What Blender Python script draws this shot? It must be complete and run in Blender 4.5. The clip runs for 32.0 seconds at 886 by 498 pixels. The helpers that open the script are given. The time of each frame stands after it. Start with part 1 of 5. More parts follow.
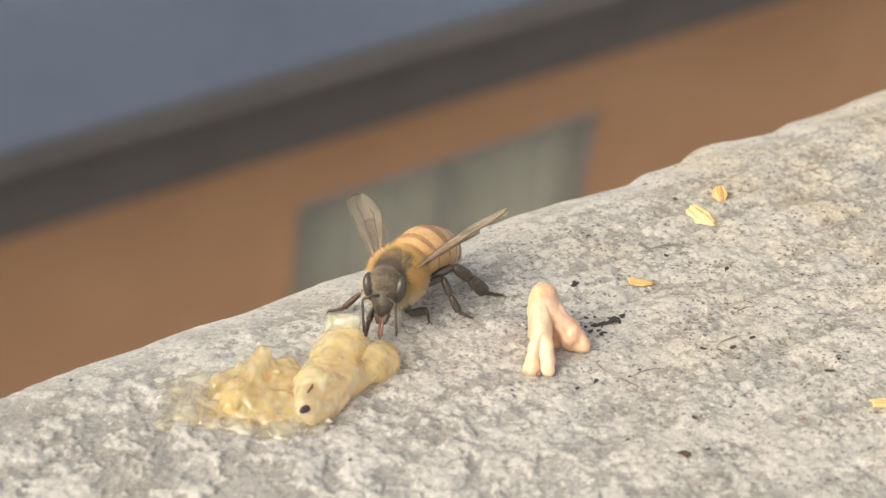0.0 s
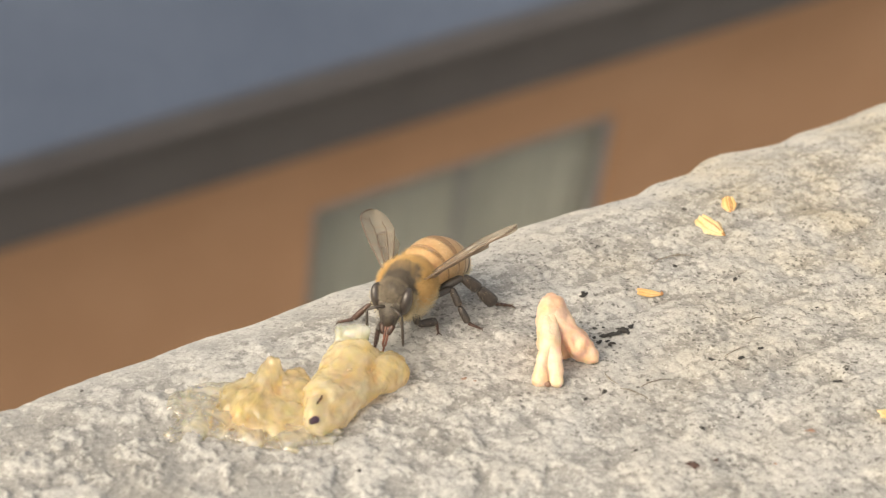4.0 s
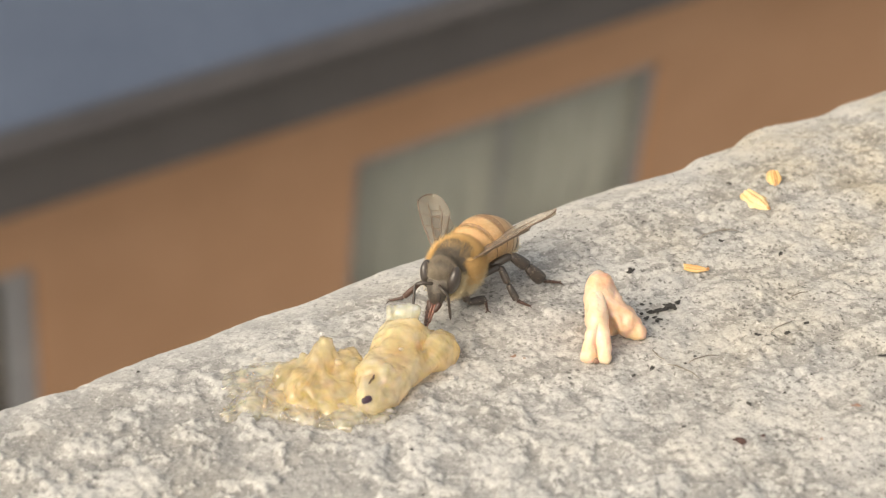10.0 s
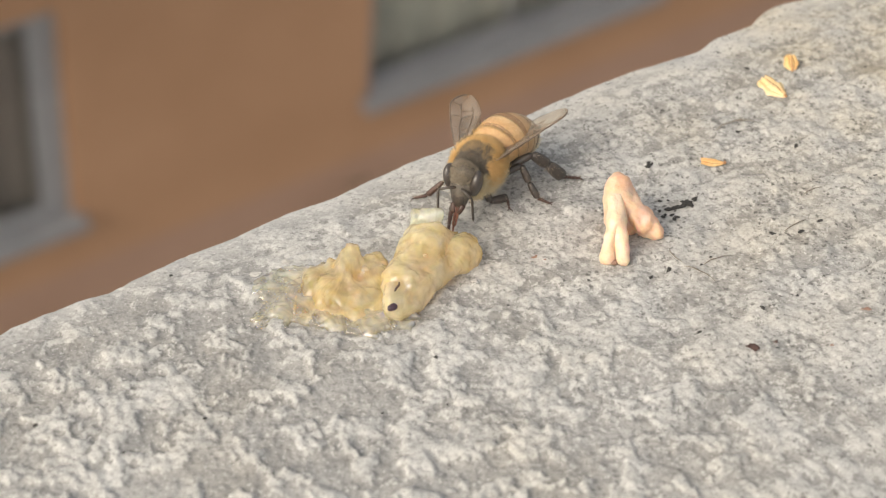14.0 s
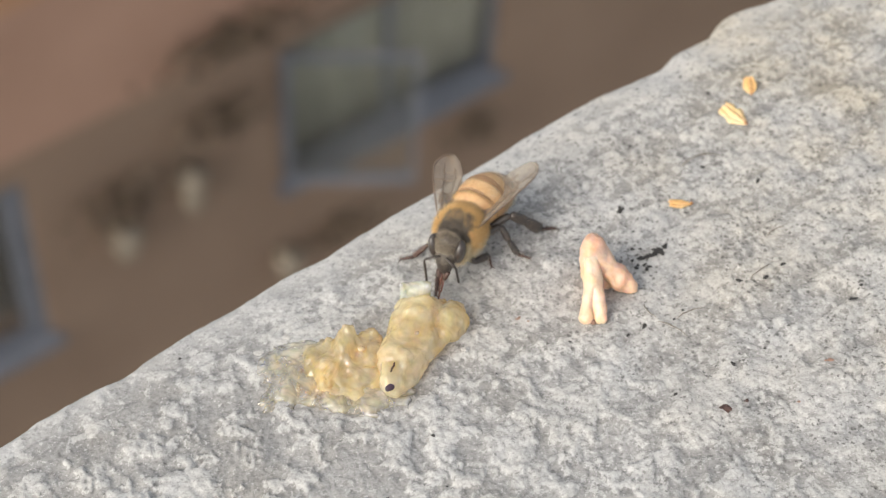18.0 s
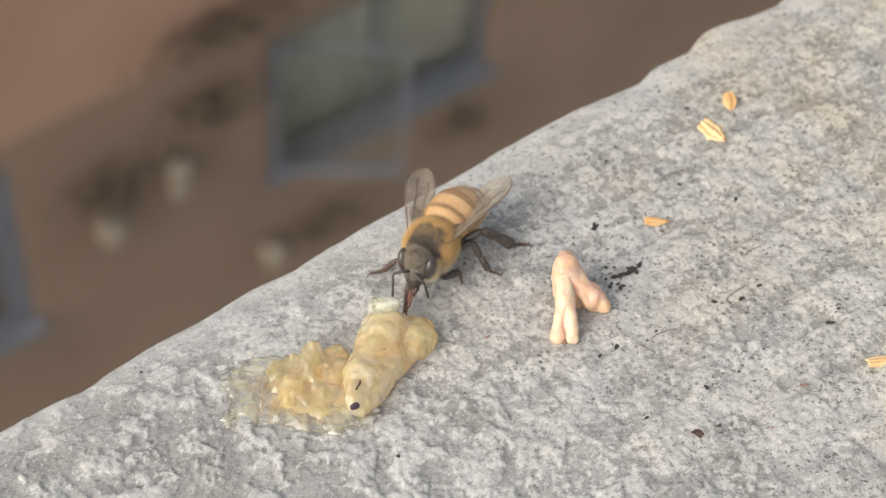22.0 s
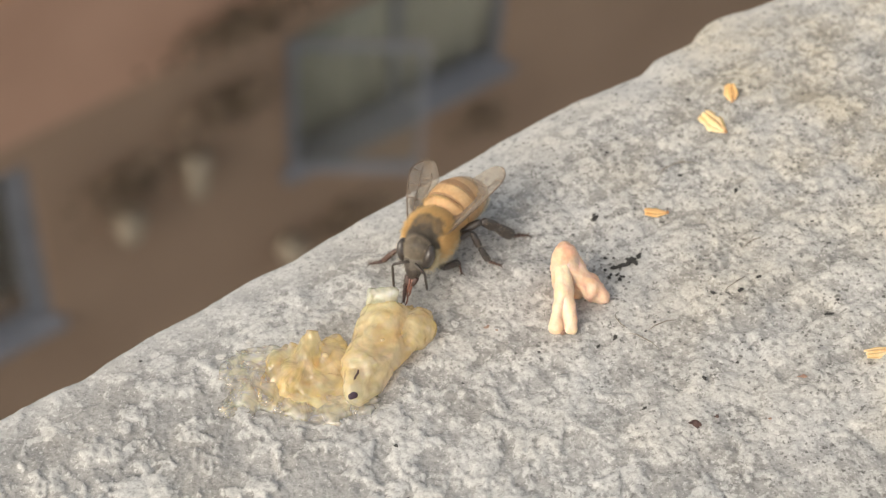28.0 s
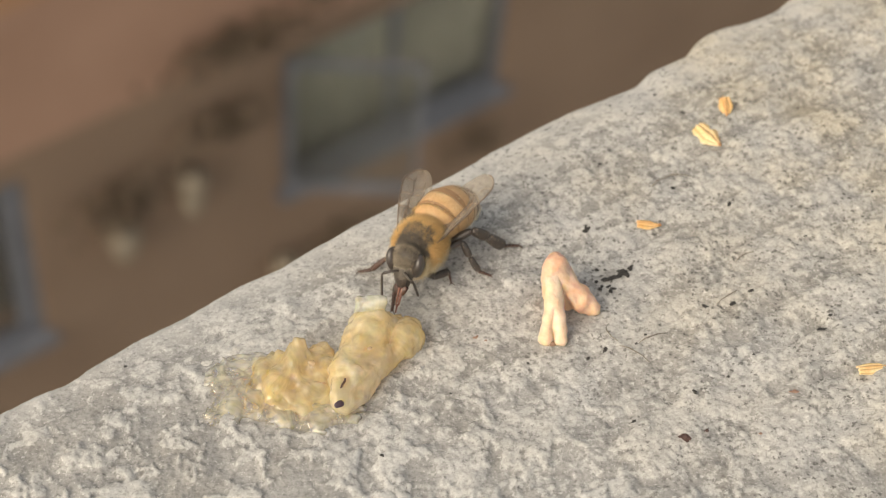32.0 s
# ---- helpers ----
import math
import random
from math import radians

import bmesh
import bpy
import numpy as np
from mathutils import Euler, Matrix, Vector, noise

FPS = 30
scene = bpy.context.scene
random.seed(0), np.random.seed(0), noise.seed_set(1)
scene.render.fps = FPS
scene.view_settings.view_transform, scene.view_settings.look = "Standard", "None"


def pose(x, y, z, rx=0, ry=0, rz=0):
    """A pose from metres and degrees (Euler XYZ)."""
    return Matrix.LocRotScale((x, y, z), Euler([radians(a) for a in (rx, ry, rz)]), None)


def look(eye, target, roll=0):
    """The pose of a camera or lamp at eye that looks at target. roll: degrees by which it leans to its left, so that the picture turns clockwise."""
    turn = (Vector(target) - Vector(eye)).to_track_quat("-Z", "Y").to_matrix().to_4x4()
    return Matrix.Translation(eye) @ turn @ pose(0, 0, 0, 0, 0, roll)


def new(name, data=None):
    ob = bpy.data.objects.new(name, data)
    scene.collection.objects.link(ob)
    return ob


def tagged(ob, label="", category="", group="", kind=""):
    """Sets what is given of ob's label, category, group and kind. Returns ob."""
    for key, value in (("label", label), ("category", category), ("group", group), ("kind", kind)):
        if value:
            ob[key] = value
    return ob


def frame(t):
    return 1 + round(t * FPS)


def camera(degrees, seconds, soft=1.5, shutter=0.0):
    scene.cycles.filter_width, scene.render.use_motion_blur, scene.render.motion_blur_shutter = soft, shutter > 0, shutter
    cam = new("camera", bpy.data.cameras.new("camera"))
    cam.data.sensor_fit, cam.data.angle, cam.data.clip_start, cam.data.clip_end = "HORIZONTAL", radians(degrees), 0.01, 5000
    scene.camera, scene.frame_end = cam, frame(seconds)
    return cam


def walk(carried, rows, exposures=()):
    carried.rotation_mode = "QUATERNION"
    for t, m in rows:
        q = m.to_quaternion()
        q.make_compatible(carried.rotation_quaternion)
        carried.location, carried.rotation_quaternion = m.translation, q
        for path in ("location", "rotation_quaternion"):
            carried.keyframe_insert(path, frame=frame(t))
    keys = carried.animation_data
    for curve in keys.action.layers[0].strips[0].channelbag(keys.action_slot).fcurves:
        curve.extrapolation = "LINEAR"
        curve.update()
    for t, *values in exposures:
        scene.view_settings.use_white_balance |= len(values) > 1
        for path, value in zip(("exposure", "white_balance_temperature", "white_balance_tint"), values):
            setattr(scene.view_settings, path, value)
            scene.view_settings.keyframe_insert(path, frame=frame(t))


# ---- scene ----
# The camera: a phone held close over a concrete coping, zoomed in.
cam = camera(22.5, 32.0, 1.25)
cam.data.dof.use_dof = True
cam.data.dof.focus_distance = 0.199
cam.data.dof.aperture_fstop = 46.0
PATH = [
    (0, pose(-0.00303, -0.14273, 0.13373, 48.543, -5.959, 3.025)),
    (0.5, pose(-0.00204, -0.14274, 0.13478, 48.383, -5.724, 3.309)),
    (1, pose(-0.00195, -0.14275, 0.13467, 48.426, -5.681, 3.313)),
    (1.5, pose(-0.00208, -0.14290, 0.13494, 48.439, -5.683, 3.257)),
    (2, pose(-0.00217, -0.14300, 0.13503, 48.480, -5.720, 3.238)),
    (2.5, pose(-0.00241, -0.14302, 0.13498, 48.535, -5.742, 3.220)),
    (3, pose(-0.00282, -0.14303, 0.13430, 48.690, -5.824, 3.170)),
    (3.5, pose(-0.00270, -0.14289, 0.13473, 48.626, -5.760, 3.236)),
    (5.5, pose(-0.00251, -0.14310, 0.13458, 48.782, -5.580, 3.357)),
    (6, pose(-0.00295, -0.14337, 0.13363, 49.054, -5.699, 3.237)),
    (6.5, pose(-0.00267, -0.14285, 0.13457, 48.780, -5.623, 3.396)),
    (7, pose(-0.00272, -0.14296, 0.13418, 48.889, -5.585, 3.377)),
    (7.5, pose(-0.00263, -0.14297, 0.13412, 48.878, -5.524, 3.375)),
    (8, pose(-0.00278, -0.14176, 0.13533, 48.813, -5.476, 3.306)),
    (8.5, pose(-0.00233, -0.14224, 0.13623, 48.857, -5.280, 3.336)),
    (9, pose(-0.00283, -0.14272, 0.13737, 48.292, -5.254, 3.341)),
    (9.5, pose(-0.00250, -0.14314, 0.13953, 47.610, -4.784, 3.718)),
    (10, pose(-0.00337, -0.14329, 0.13832, 47.323, -4.513, 3.753)),
    (10.5, pose(-0.00243, -0.14365, 0.14002, 46.839, -4.120, 3.928)),
    (11, pose(-0.00247, -0.14376, 0.14174, 46.364, -3.871, 4.096)),
    (11.5, pose(-0.00260, -0.14457, 0.14301, 46.016, -3.677, 4.212)),
    (12, pose(-0.00217, -0.14477, 0.14363, 45.723, -3.396, 4.464)),
    (12.5, pose(-0.00227, -0.14541, 0.14300, 45.835, -3.248, 4.365)),
    (13, pose(-0.00310, -0.14501, 0.14527, 45.744, -3.203, 4.486)),
    (13.5, pose(-0.00482, -0.14199, 0.14897, 44.844, -3.459, 4.578)),
    (14, pose(-0.00478, -0.13666, 0.15209, 40.594, -3.866, 3.956)),
    (14.5, pose(-0.00335, -0.12738, 0.16451, 37.087, -5.119, 2.737)),
    (15, pose(-0.00720, -0.11982, 0.17351, 34.322, -4.772, 0.641)),
    (15.5, pose(-0.01342, -0.11908, 0.18164, 32.417, -4.123, 0.407)),
    (17.5, pose(-0.00859, -0.11794, 0.18319, 33.056, -2.442, 0.879)),
    (18, pose(-0.00875, -0.11775, 0.18253, 33.161, -2.438, 0.767)),
    (18.5, pose(-0.00879, -0.11771, 0.18254, 33.210, -2.422, 0.730)),
    (19, pose(-0.00904, -0.11747, 0.18338, 33.195, -2.464, 0.809)),
    (19.5, pose(-0.00880, -0.11689, 0.18352, 33.021, -2.648, 1.023)),
    (20, pose(-0.00848, -0.11698, 0.18401, 32.686, -2.728, 1.202)),
    (20.5, pose(-0.00857, -0.11723, 0.18437, 32.538, -2.819, 1.116)),
    (21, pose(-0.00853, -0.11701, 0.18431, 32.473, -2.820, 1.014)),
    (21.5, pose(-0.00786, -0.11461, 0.18173, 32.733, -3.109, 1.272)),
    (22, pose(-0.00714, -0.11347, 0.17995, 32.953, -3.273, 1.412)),
    (22.5, pose(-0.00670, -0.11327, 0.17922, 33.011, -3.366, 1.496)),
    (23, pose(-0.00656, -0.11368, 0.17971, 33.013, -3.394, 1.534)),
    (23.5, pose(-0.00648, -0.11387, 0.17984, 32.915, -3.375, 1.599)),
    (24, pose(-0.00659, -0.11407, 0.18048, 32.824, -3.415, 1.674)),
    (24.5, pose(-0.00642, -0.11420, 0.18047, 32.776, -3.327, 1.658)),
    (25, pose(-0.00630, -0.11420, 0.18085, 32.710, -3.319, 1.736)),
    (25.5, pose(-0.00597, -0.11412, 0.18037, 32.669, -3.242, 1.744)),
    (27.5, pose(-0.00538, -0.11405, 0.17993, 32.800, -3.013, 1.765)),
    (28, pose(-0.00539, -0.11410, 0.17988, 32.863, -2.977, 1.787)),
    (28.5, pose(-0.00536, -0.11413, 0.17987, 32.892, -2.931, 1.809)),
    (29, pose(-0.00493, -0.11362, 0.17918, 32.913, -2.976, 1.843)),
    (29.5, pose(-0.00502, -0.11366, 0.17881, 32.978, -3.206, 2.020)),
    (30, pose(-0.00490, -0.11399, 0.17980, 32.979, -3.173, 2.059)),
    (30.5, pose(-0.00523, -0.11383, 0.17916, 33.061, -3.263, 2.053)),
    (31, pose(-0.00520, -0.11409, 0.17940, 33.134, -3.305, 2.167)),
    (31.5, pose(-0.00509, -0.11411, 0.17913, 33.285, -3.466, 2.464)),
    (32, pose(-0.00486, -0.11395, 0.17758, 33.375, -3.578, 2.436)),
]
EXPOSURES = [
    (0, 0.70, 7650, 9), (6, 0.71, 8000, 9), (9, 0.71, 7850, 9), (13.5, 0.66, 7150, 9), (14.0, 0.56, 7250, 9), (14.5, 0.20, 6850, 8), (15.5, 0.20, 6850, 8), (17.5, 0.58, 6700, 9), (20, 0.45, 6750, 9), (22.5, 0.52, 6800, 9),
    (25, 0.47, 6900, 9), (28, 0.52, 7150, 9), (32, 0.42, 7700, 9)]
walk(cam, PATH, EXPOSURES)

# ---- light: an overcast day with a weak, wide sun ----
world = bpy.data.worlds.new("sky")
scene.world = world
world.use_nodes = True
wn = world.node_tree
sky = wn.nodes.new("ShaderNodeTexSky")
sky.sky_type, sky.sun_disc = "NISHITA", False
sky.sun_elevation, sky.sun_rotation = radians(41), radians(-128)
sky.air_density, sky.dust_density, sky.ozone_density = 1.0, 4.0, 1.0
veil = wn.nodes.new("ShaderNodeHueSaturation")
veil.inputs["Saturation"].default_value = 0.5
wn.links.new(sky.outputs["Color"], veil.inputs["Color"])
wn.links.new(veil.outputs["Color"], wn.nodes["Background"].inputs["Color"])
wn.nodes["Background"].inputs["Strength"].default_value = 0.15
sun_data = bpy.data.lights.new("sun", "SUN")
sun_data.energy, sun_data.angle, sun_data.color = 0.95, radians(45), (1.0, 0.95, 0.87)
sun = new("sun", sun_data)
sun.matrix_basis = look((-2.25, -1.75, 2.5), (0, 0, 0))

# ---- the plan ----
CM = 0.01
# The coping leans out and to one side; its own frame has z along its normal.
LEDGE = Matrix(((0.99491587, 0.00173076, -0.10069468, 0), (0.01831689, 0.98006602, 0.19782590, 0),
                (0.09902982, -0.19866455, 0.97505153, 0), (0, 0, 0, 1)))
ALONG, OUT = np.array((0.796, 0.605)), np.array((-0.605, 0.796))
GROUND_Z = -18.0
WALL_D = 8.0


def on_ledge(x, y, z=0.0, rz=0.0, rx=0.0, ry=0.0):
    """A pose on the coping, from centimetres and degrees."""
    return LEDGE @ pose(x * CM, y * CM, z * CM, rx, ry, rz)


# ---- numeric noise, for relief ----
def lattice(ix, iy, iz, seed):
    h = (ix.astype(np.int64) * 374761393 + iy.astype(np.int64) * 668265263 + iz.astype(np.int64) * 2147483647 + seed * 1274126177) & 0xFFFFFFFF
    h = ((h ^ (h >> 13)) * 1274126177) & 0xFFFFFFFF
    h = ((h ^ (h >> 16)) * 2246822519) & 0xFFFFFFFF
    return ((h ^ (h >> 15)) & 0xFFFF) / 65535.0 * 2 - 1


def vnoise(x, y, z=None, seed=0):
    x, y = np.asarray(x, float), np.asarray(y, float)
    z = np.zeros_like(x) if z is None else np.asarray(z, float)
    ix, iy, iz = np.floor(x), np.floor(y), np.floor(z)
    fx, fy, fz = x - ix, y - iy, z - iz
    fx, fy, fz = (v * v * (3 - 2 * v) for v in (fx, fy, fz))
    out = 0
    for a in (0, 1):
        for b in (0, 1):
            for c in (0, 1):
                w = (fx if a else 1 - fx) * (fy if b else 1 - fy) * (fz if c else 1 - fz)
                out = out + w * lattice(ix + a, iy + b, iz + c, seed)
    return out


def fbm(x, y, z=None, octaves=4, seed=0, gain=0.5):
    out, amp, total = 0, 1.0, 0.0
    for n in range(octaves):
        k = 2.03**n
        out = out + amp * vnoise(np.asarray(x) * k, np.asarray(y) * k, None if z is None else np.asarray(z) * k, seed + n * 17)
        total += amp
        amp *= gain
    return out / total


# ---- materials ----
def nodes_of(name):
    m = bpy.data.materials.new(name)
    m.use_nodes = True
    t = m.node_tree
    return m, t, t.nodes["Principled BSDF"]


def ramp_of(t, source, stops):
    r = t.nodes.new("ShaderNodeValToRGB")
    while len(r.color_ramp.elements) < len(stops):
        r.color_ramp.elements.new(0.5)
    for e, (p, c) in zip(r.color_ramp.elements, stops):
        e.position, e.color = p, (*c, 1)
    t.links.new(source, r.inputs["Fac"])
    return r.outputs["Color"]


def noise_of(t, vector, scale, detail=4.0, rough=0.55, distortion=0.0):
    n = t.nodes.new("ShaderNodeTexNoise")
    n.inputs["Scale"].default_value, n.inputs["Detail"].default_value = scale, detail
    n.inputs["Roughness"].default_value, n.inputs["Distortion"].default_value = rough, distortion
    t.links.new(vector, n.inputs["Vector"])
    return n.outputs["Fac"]


def mix_of(t, kind, fac, a, b):
    n = t.nodes.new("ShaderNodeMix")
    n.data_type, n.blend_type = "RGBA", kind
    for socket, value in ((n.inputs["Factor"], fac), (n.inputs["A"], a), (n.inputs["B"], b)):
        if hasattr(value, "is_linked"):
            t.links.new(value, socket)
        elif socket.type == "RGBA":
            socket.default_value = (*value, 1)
        else:
            socket.default_value = value
    return n.outputs["Result"]


def bump_of(t, bsdf, height, strength, distance):
    b = t.nodes.new("ShaderNodeBump")
    b.inputs["Strength"].default_value, b.inputs["Distance"].default_value = strength, distance
    t.links.new(height, b.inputs["Height"])
    t.links.new(b.outputs["Normal"], bsdf.inputs["Normal"])


def plain(name, dark, light, scale, rough=0.6, bump=0.3, metal=0.0, fine=6.0, sss=0.0, radius=0.001, spec=0.5, coat=0.0):
    """A surface with grain at two scales; scale in features a metre."""
    m, t, b = nodes_of(name)
    v = t.nodes.new("ShaderNodeTexCoord").outputs["Object"]
    big, small = noise_of(t, v, scale, 3.0), noise_of(t, v, scale * fine, 4.0, 0.65)
    both = t.nodes.new("ShaderNodeMath")
    both.operation = "MULTIPLY_ADD"
    t.links.new(small, both.inputs[0])
    both.inputs[1].default_value = 0.5
    half = t.nodes.new("ShaderNodeMath")
    half.operation = "MULTIPLY"
    half.inputs[1].default_value = 0.5
    t.links.new(big, half.inputs[0])
    t.links.new(half.outputs[0], both.inputs[2])
    t.links.new(ramp_of(t, both.outputs[0], ((0.36, dark), (0.64, light))), b.inputs["Base Color"])
    b.inputs["Roughness"].default_value, b.inputs["Metallic"].default_value = rough, metal
    b.inputs["Specular IOR Level"].default_value = spec
    b.inputs["Coat Weight"].default_value = coat
    if sss:
        b.inputs["Subsurface Weight"].default_value = sss
        b.inputs["Subsurface Radius"].default_value = (1.0, 0.55, 0.25)
        b.inputs["Subsurface Scale"].default_value = radius
    if bump:
        bump_of(t, b, small, bump, 0.25 / (scale * fine))
    return m


OUT_DIR = (-0.605, 0.796)


def concrete_material():
    m, t, b = nodes_of("weathered concrete")
    v = t.nodes.new("ShaderNodeTexCoord").outputs["Object"]

    def dot_with(axis):
        n = t.nodes.new("ShaderNodeVectorMath")
        n.operation = "DOT_PRODUCT"
        n.inputs[1].default_value = axis
        t.links.new(v, n.inputs[0])
        return n.outputs["Value"]

    def span_of(value, low, high, top=1.0):
        n = t.nodes.new("ShaderNodeMapRange")
        n.inputs["From Min"].default_value, n.inputs["From Max"].default_value, n.inputs["To Max"].default_value = low, high, top
        t.links.new(value, n.inputs["Value"])
        return n.outputs["Result"]

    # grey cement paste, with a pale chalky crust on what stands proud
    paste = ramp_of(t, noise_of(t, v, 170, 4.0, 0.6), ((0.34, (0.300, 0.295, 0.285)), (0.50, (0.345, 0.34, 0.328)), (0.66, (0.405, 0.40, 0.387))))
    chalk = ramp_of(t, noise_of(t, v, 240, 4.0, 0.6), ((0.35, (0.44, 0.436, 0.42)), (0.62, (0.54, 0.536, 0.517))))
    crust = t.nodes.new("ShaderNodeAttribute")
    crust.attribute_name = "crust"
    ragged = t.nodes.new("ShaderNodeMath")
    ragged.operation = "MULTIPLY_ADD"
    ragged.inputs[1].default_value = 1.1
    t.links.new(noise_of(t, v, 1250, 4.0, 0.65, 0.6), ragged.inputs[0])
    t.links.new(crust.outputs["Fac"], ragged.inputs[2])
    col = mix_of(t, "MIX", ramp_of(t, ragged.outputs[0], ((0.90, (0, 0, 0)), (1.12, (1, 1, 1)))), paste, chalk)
    # small hollows, their soft shade painted grey at random
    hollow_shade = ramp_of(t, noise_of(t, v, 1700, 3.0, 0.6, 0.3), ((0.30, (0.68, 0.675, 0.67)), (0.43, (0.93, 0.93, 0.925)), (0.54, (1, 1, 1))))
    col = mix_of(t, "MULTIPLY", 0.85, col, hollow_shade)
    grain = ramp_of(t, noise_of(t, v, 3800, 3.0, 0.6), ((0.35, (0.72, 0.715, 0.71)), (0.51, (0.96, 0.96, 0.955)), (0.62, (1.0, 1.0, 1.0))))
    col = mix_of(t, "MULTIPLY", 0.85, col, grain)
    warm = ramp_of(t, noise_of(t, v, 60, 3.0), ((0.45, (1, 1, 1)), (0.68, (1.0, 0.955, 0.88))))
    col = mix_of(t, "MULTIPLY", 0.6, col, warm)
    stain = ramp_of(t, noise_of(t, v, 150, 5.0, 0.65, 0.8), ((0.56, (1, 1, 1)), (0.72, (0.82, 0.824, 0.83))))
    col = mix_of(t, "MULTIPLY", 0.8, col, stain)
    fleck = ramp_of(t, noise_of(t, v, 2600, 3.0, 0.6, 0.2), ((0.60, (0, 0, 0)), (0.68, (0.6, 0.6, 0.6))))
    col = mix_of(t, "MIX", fleck, col, (0.66, 0.655, 0.63))
    across, along = dot_with((OUT_DIR[0], OUT_DIR[1], 0)), dot_with((OUT_DIR[1], -OUT_DIR[0], 0))
    # the rim is rubbed pale
    rim = span_of(across, 0.0058, 0.0110, 0.50)
    rubbed = ramp_of(t, noise_of(t, v, 420, 5.0, 0.65), ((0.32, (0.50, 0.495, 0.475)), (0.6, (0.625, 0.618, 0.595))))
    col = mix_of(t, "MIX", rim, col, rubbed)
    # pin holes of two sizes, ragged and in clusters, their shade painted as dark dots
    wobble = t.nodes.new("ShaderNodeTexNoise")
    wobble.inputs["Scale"].default_value, wobble.inputs["Detail"].default_value = 4200, 1.0
    t.links.new(v, wobble.inputs["Vector"])
    push = t.nodes.new("ShaderNodeVectorMath")
    push.operation = "MULTIPLY_ADD"
    push.inputs[1].default_value = (0.0005, 0.0005, 0.0005)
    t.links.new(wobble.outputs["Color"], push.inputs[0])
    t.links.new(v, push.inputs[2])
    right = span_of(along, -0.012, 0.012)
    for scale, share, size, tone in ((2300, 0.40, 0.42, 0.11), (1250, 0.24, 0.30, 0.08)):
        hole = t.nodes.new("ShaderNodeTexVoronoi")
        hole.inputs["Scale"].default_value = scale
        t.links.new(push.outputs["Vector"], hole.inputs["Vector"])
        hole_shade = ramp_of(t, hole.outputs["Distance"], ((size * 0.55, (1, 1, 1)), (size * 1.1, (0, 0, 0))))
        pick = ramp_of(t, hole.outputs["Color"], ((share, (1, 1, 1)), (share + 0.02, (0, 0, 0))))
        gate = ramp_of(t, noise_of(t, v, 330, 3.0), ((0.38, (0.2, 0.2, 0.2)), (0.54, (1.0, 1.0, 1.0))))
        mask = mix_of(t, "MULTIPLY", 1.0, mix_of(t, "MULTIPLY", 1.0, hole_shade, pick), gate)
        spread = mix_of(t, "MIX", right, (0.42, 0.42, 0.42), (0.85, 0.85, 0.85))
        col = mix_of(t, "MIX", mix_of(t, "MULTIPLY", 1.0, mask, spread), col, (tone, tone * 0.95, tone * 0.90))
    # an ochre stain towards one end
    reach = span_of(along, 0.010, 0.045)
    ochre = ramp_of(t, noise_of(t, v, 120, 4.0, 0.65), ((0.38, (1.0, 0.985, 0.96)), (0.62, (1.0, 0.94, 0.83))))
    col = mix_of(t, "MULTIPLY", reach, col, ochre)
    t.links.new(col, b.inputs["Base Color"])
    b.inputs["Roughness"].default_value = 0.92
    b.inputs["Specular IOR Level"].default_value = 0.25
    bump_of(t, b, noise_of(t, v, 1700, 4.0, 0.65, 0.2), 0.6, 0.00020)
    return m


def wing_material():
    m, t, b = nodes_of("wing membrane")
    v = t.nodes.new("ShaderNodeTexCoord").outputs["Object"]
    t.links.new(ramp_of(t, noise_of(t, v, 500, 3.0), ((0.3, (0.38, 0.32, 0.255)), (0.7, (0.58, 0.505, 0.42)))), b.inputs["Base Color"])
    b.inputs["Roughness"].default_value = 0.28
    b.inputs["Coat Weight"].default_value = 0.4
    clear = t.nodes.new("ShaderNodeBsdfTransparent")
    clear.inputs["Color"].default_value = (0.95, 0.92, 0.87, 1)
    mix = t.nodes.new("ShaderNodeMixShader")
    mix.inputs["Fac"].default_value = 0.27
    t.links.new(clear.outputs[0], mix.inputs[1])
    t.links.new(b.outputs[0], mix.inputs[2])
    t.links.new(mix.outputs[0], t.nodes["Material Output"].inputs["Surface"])
    return m


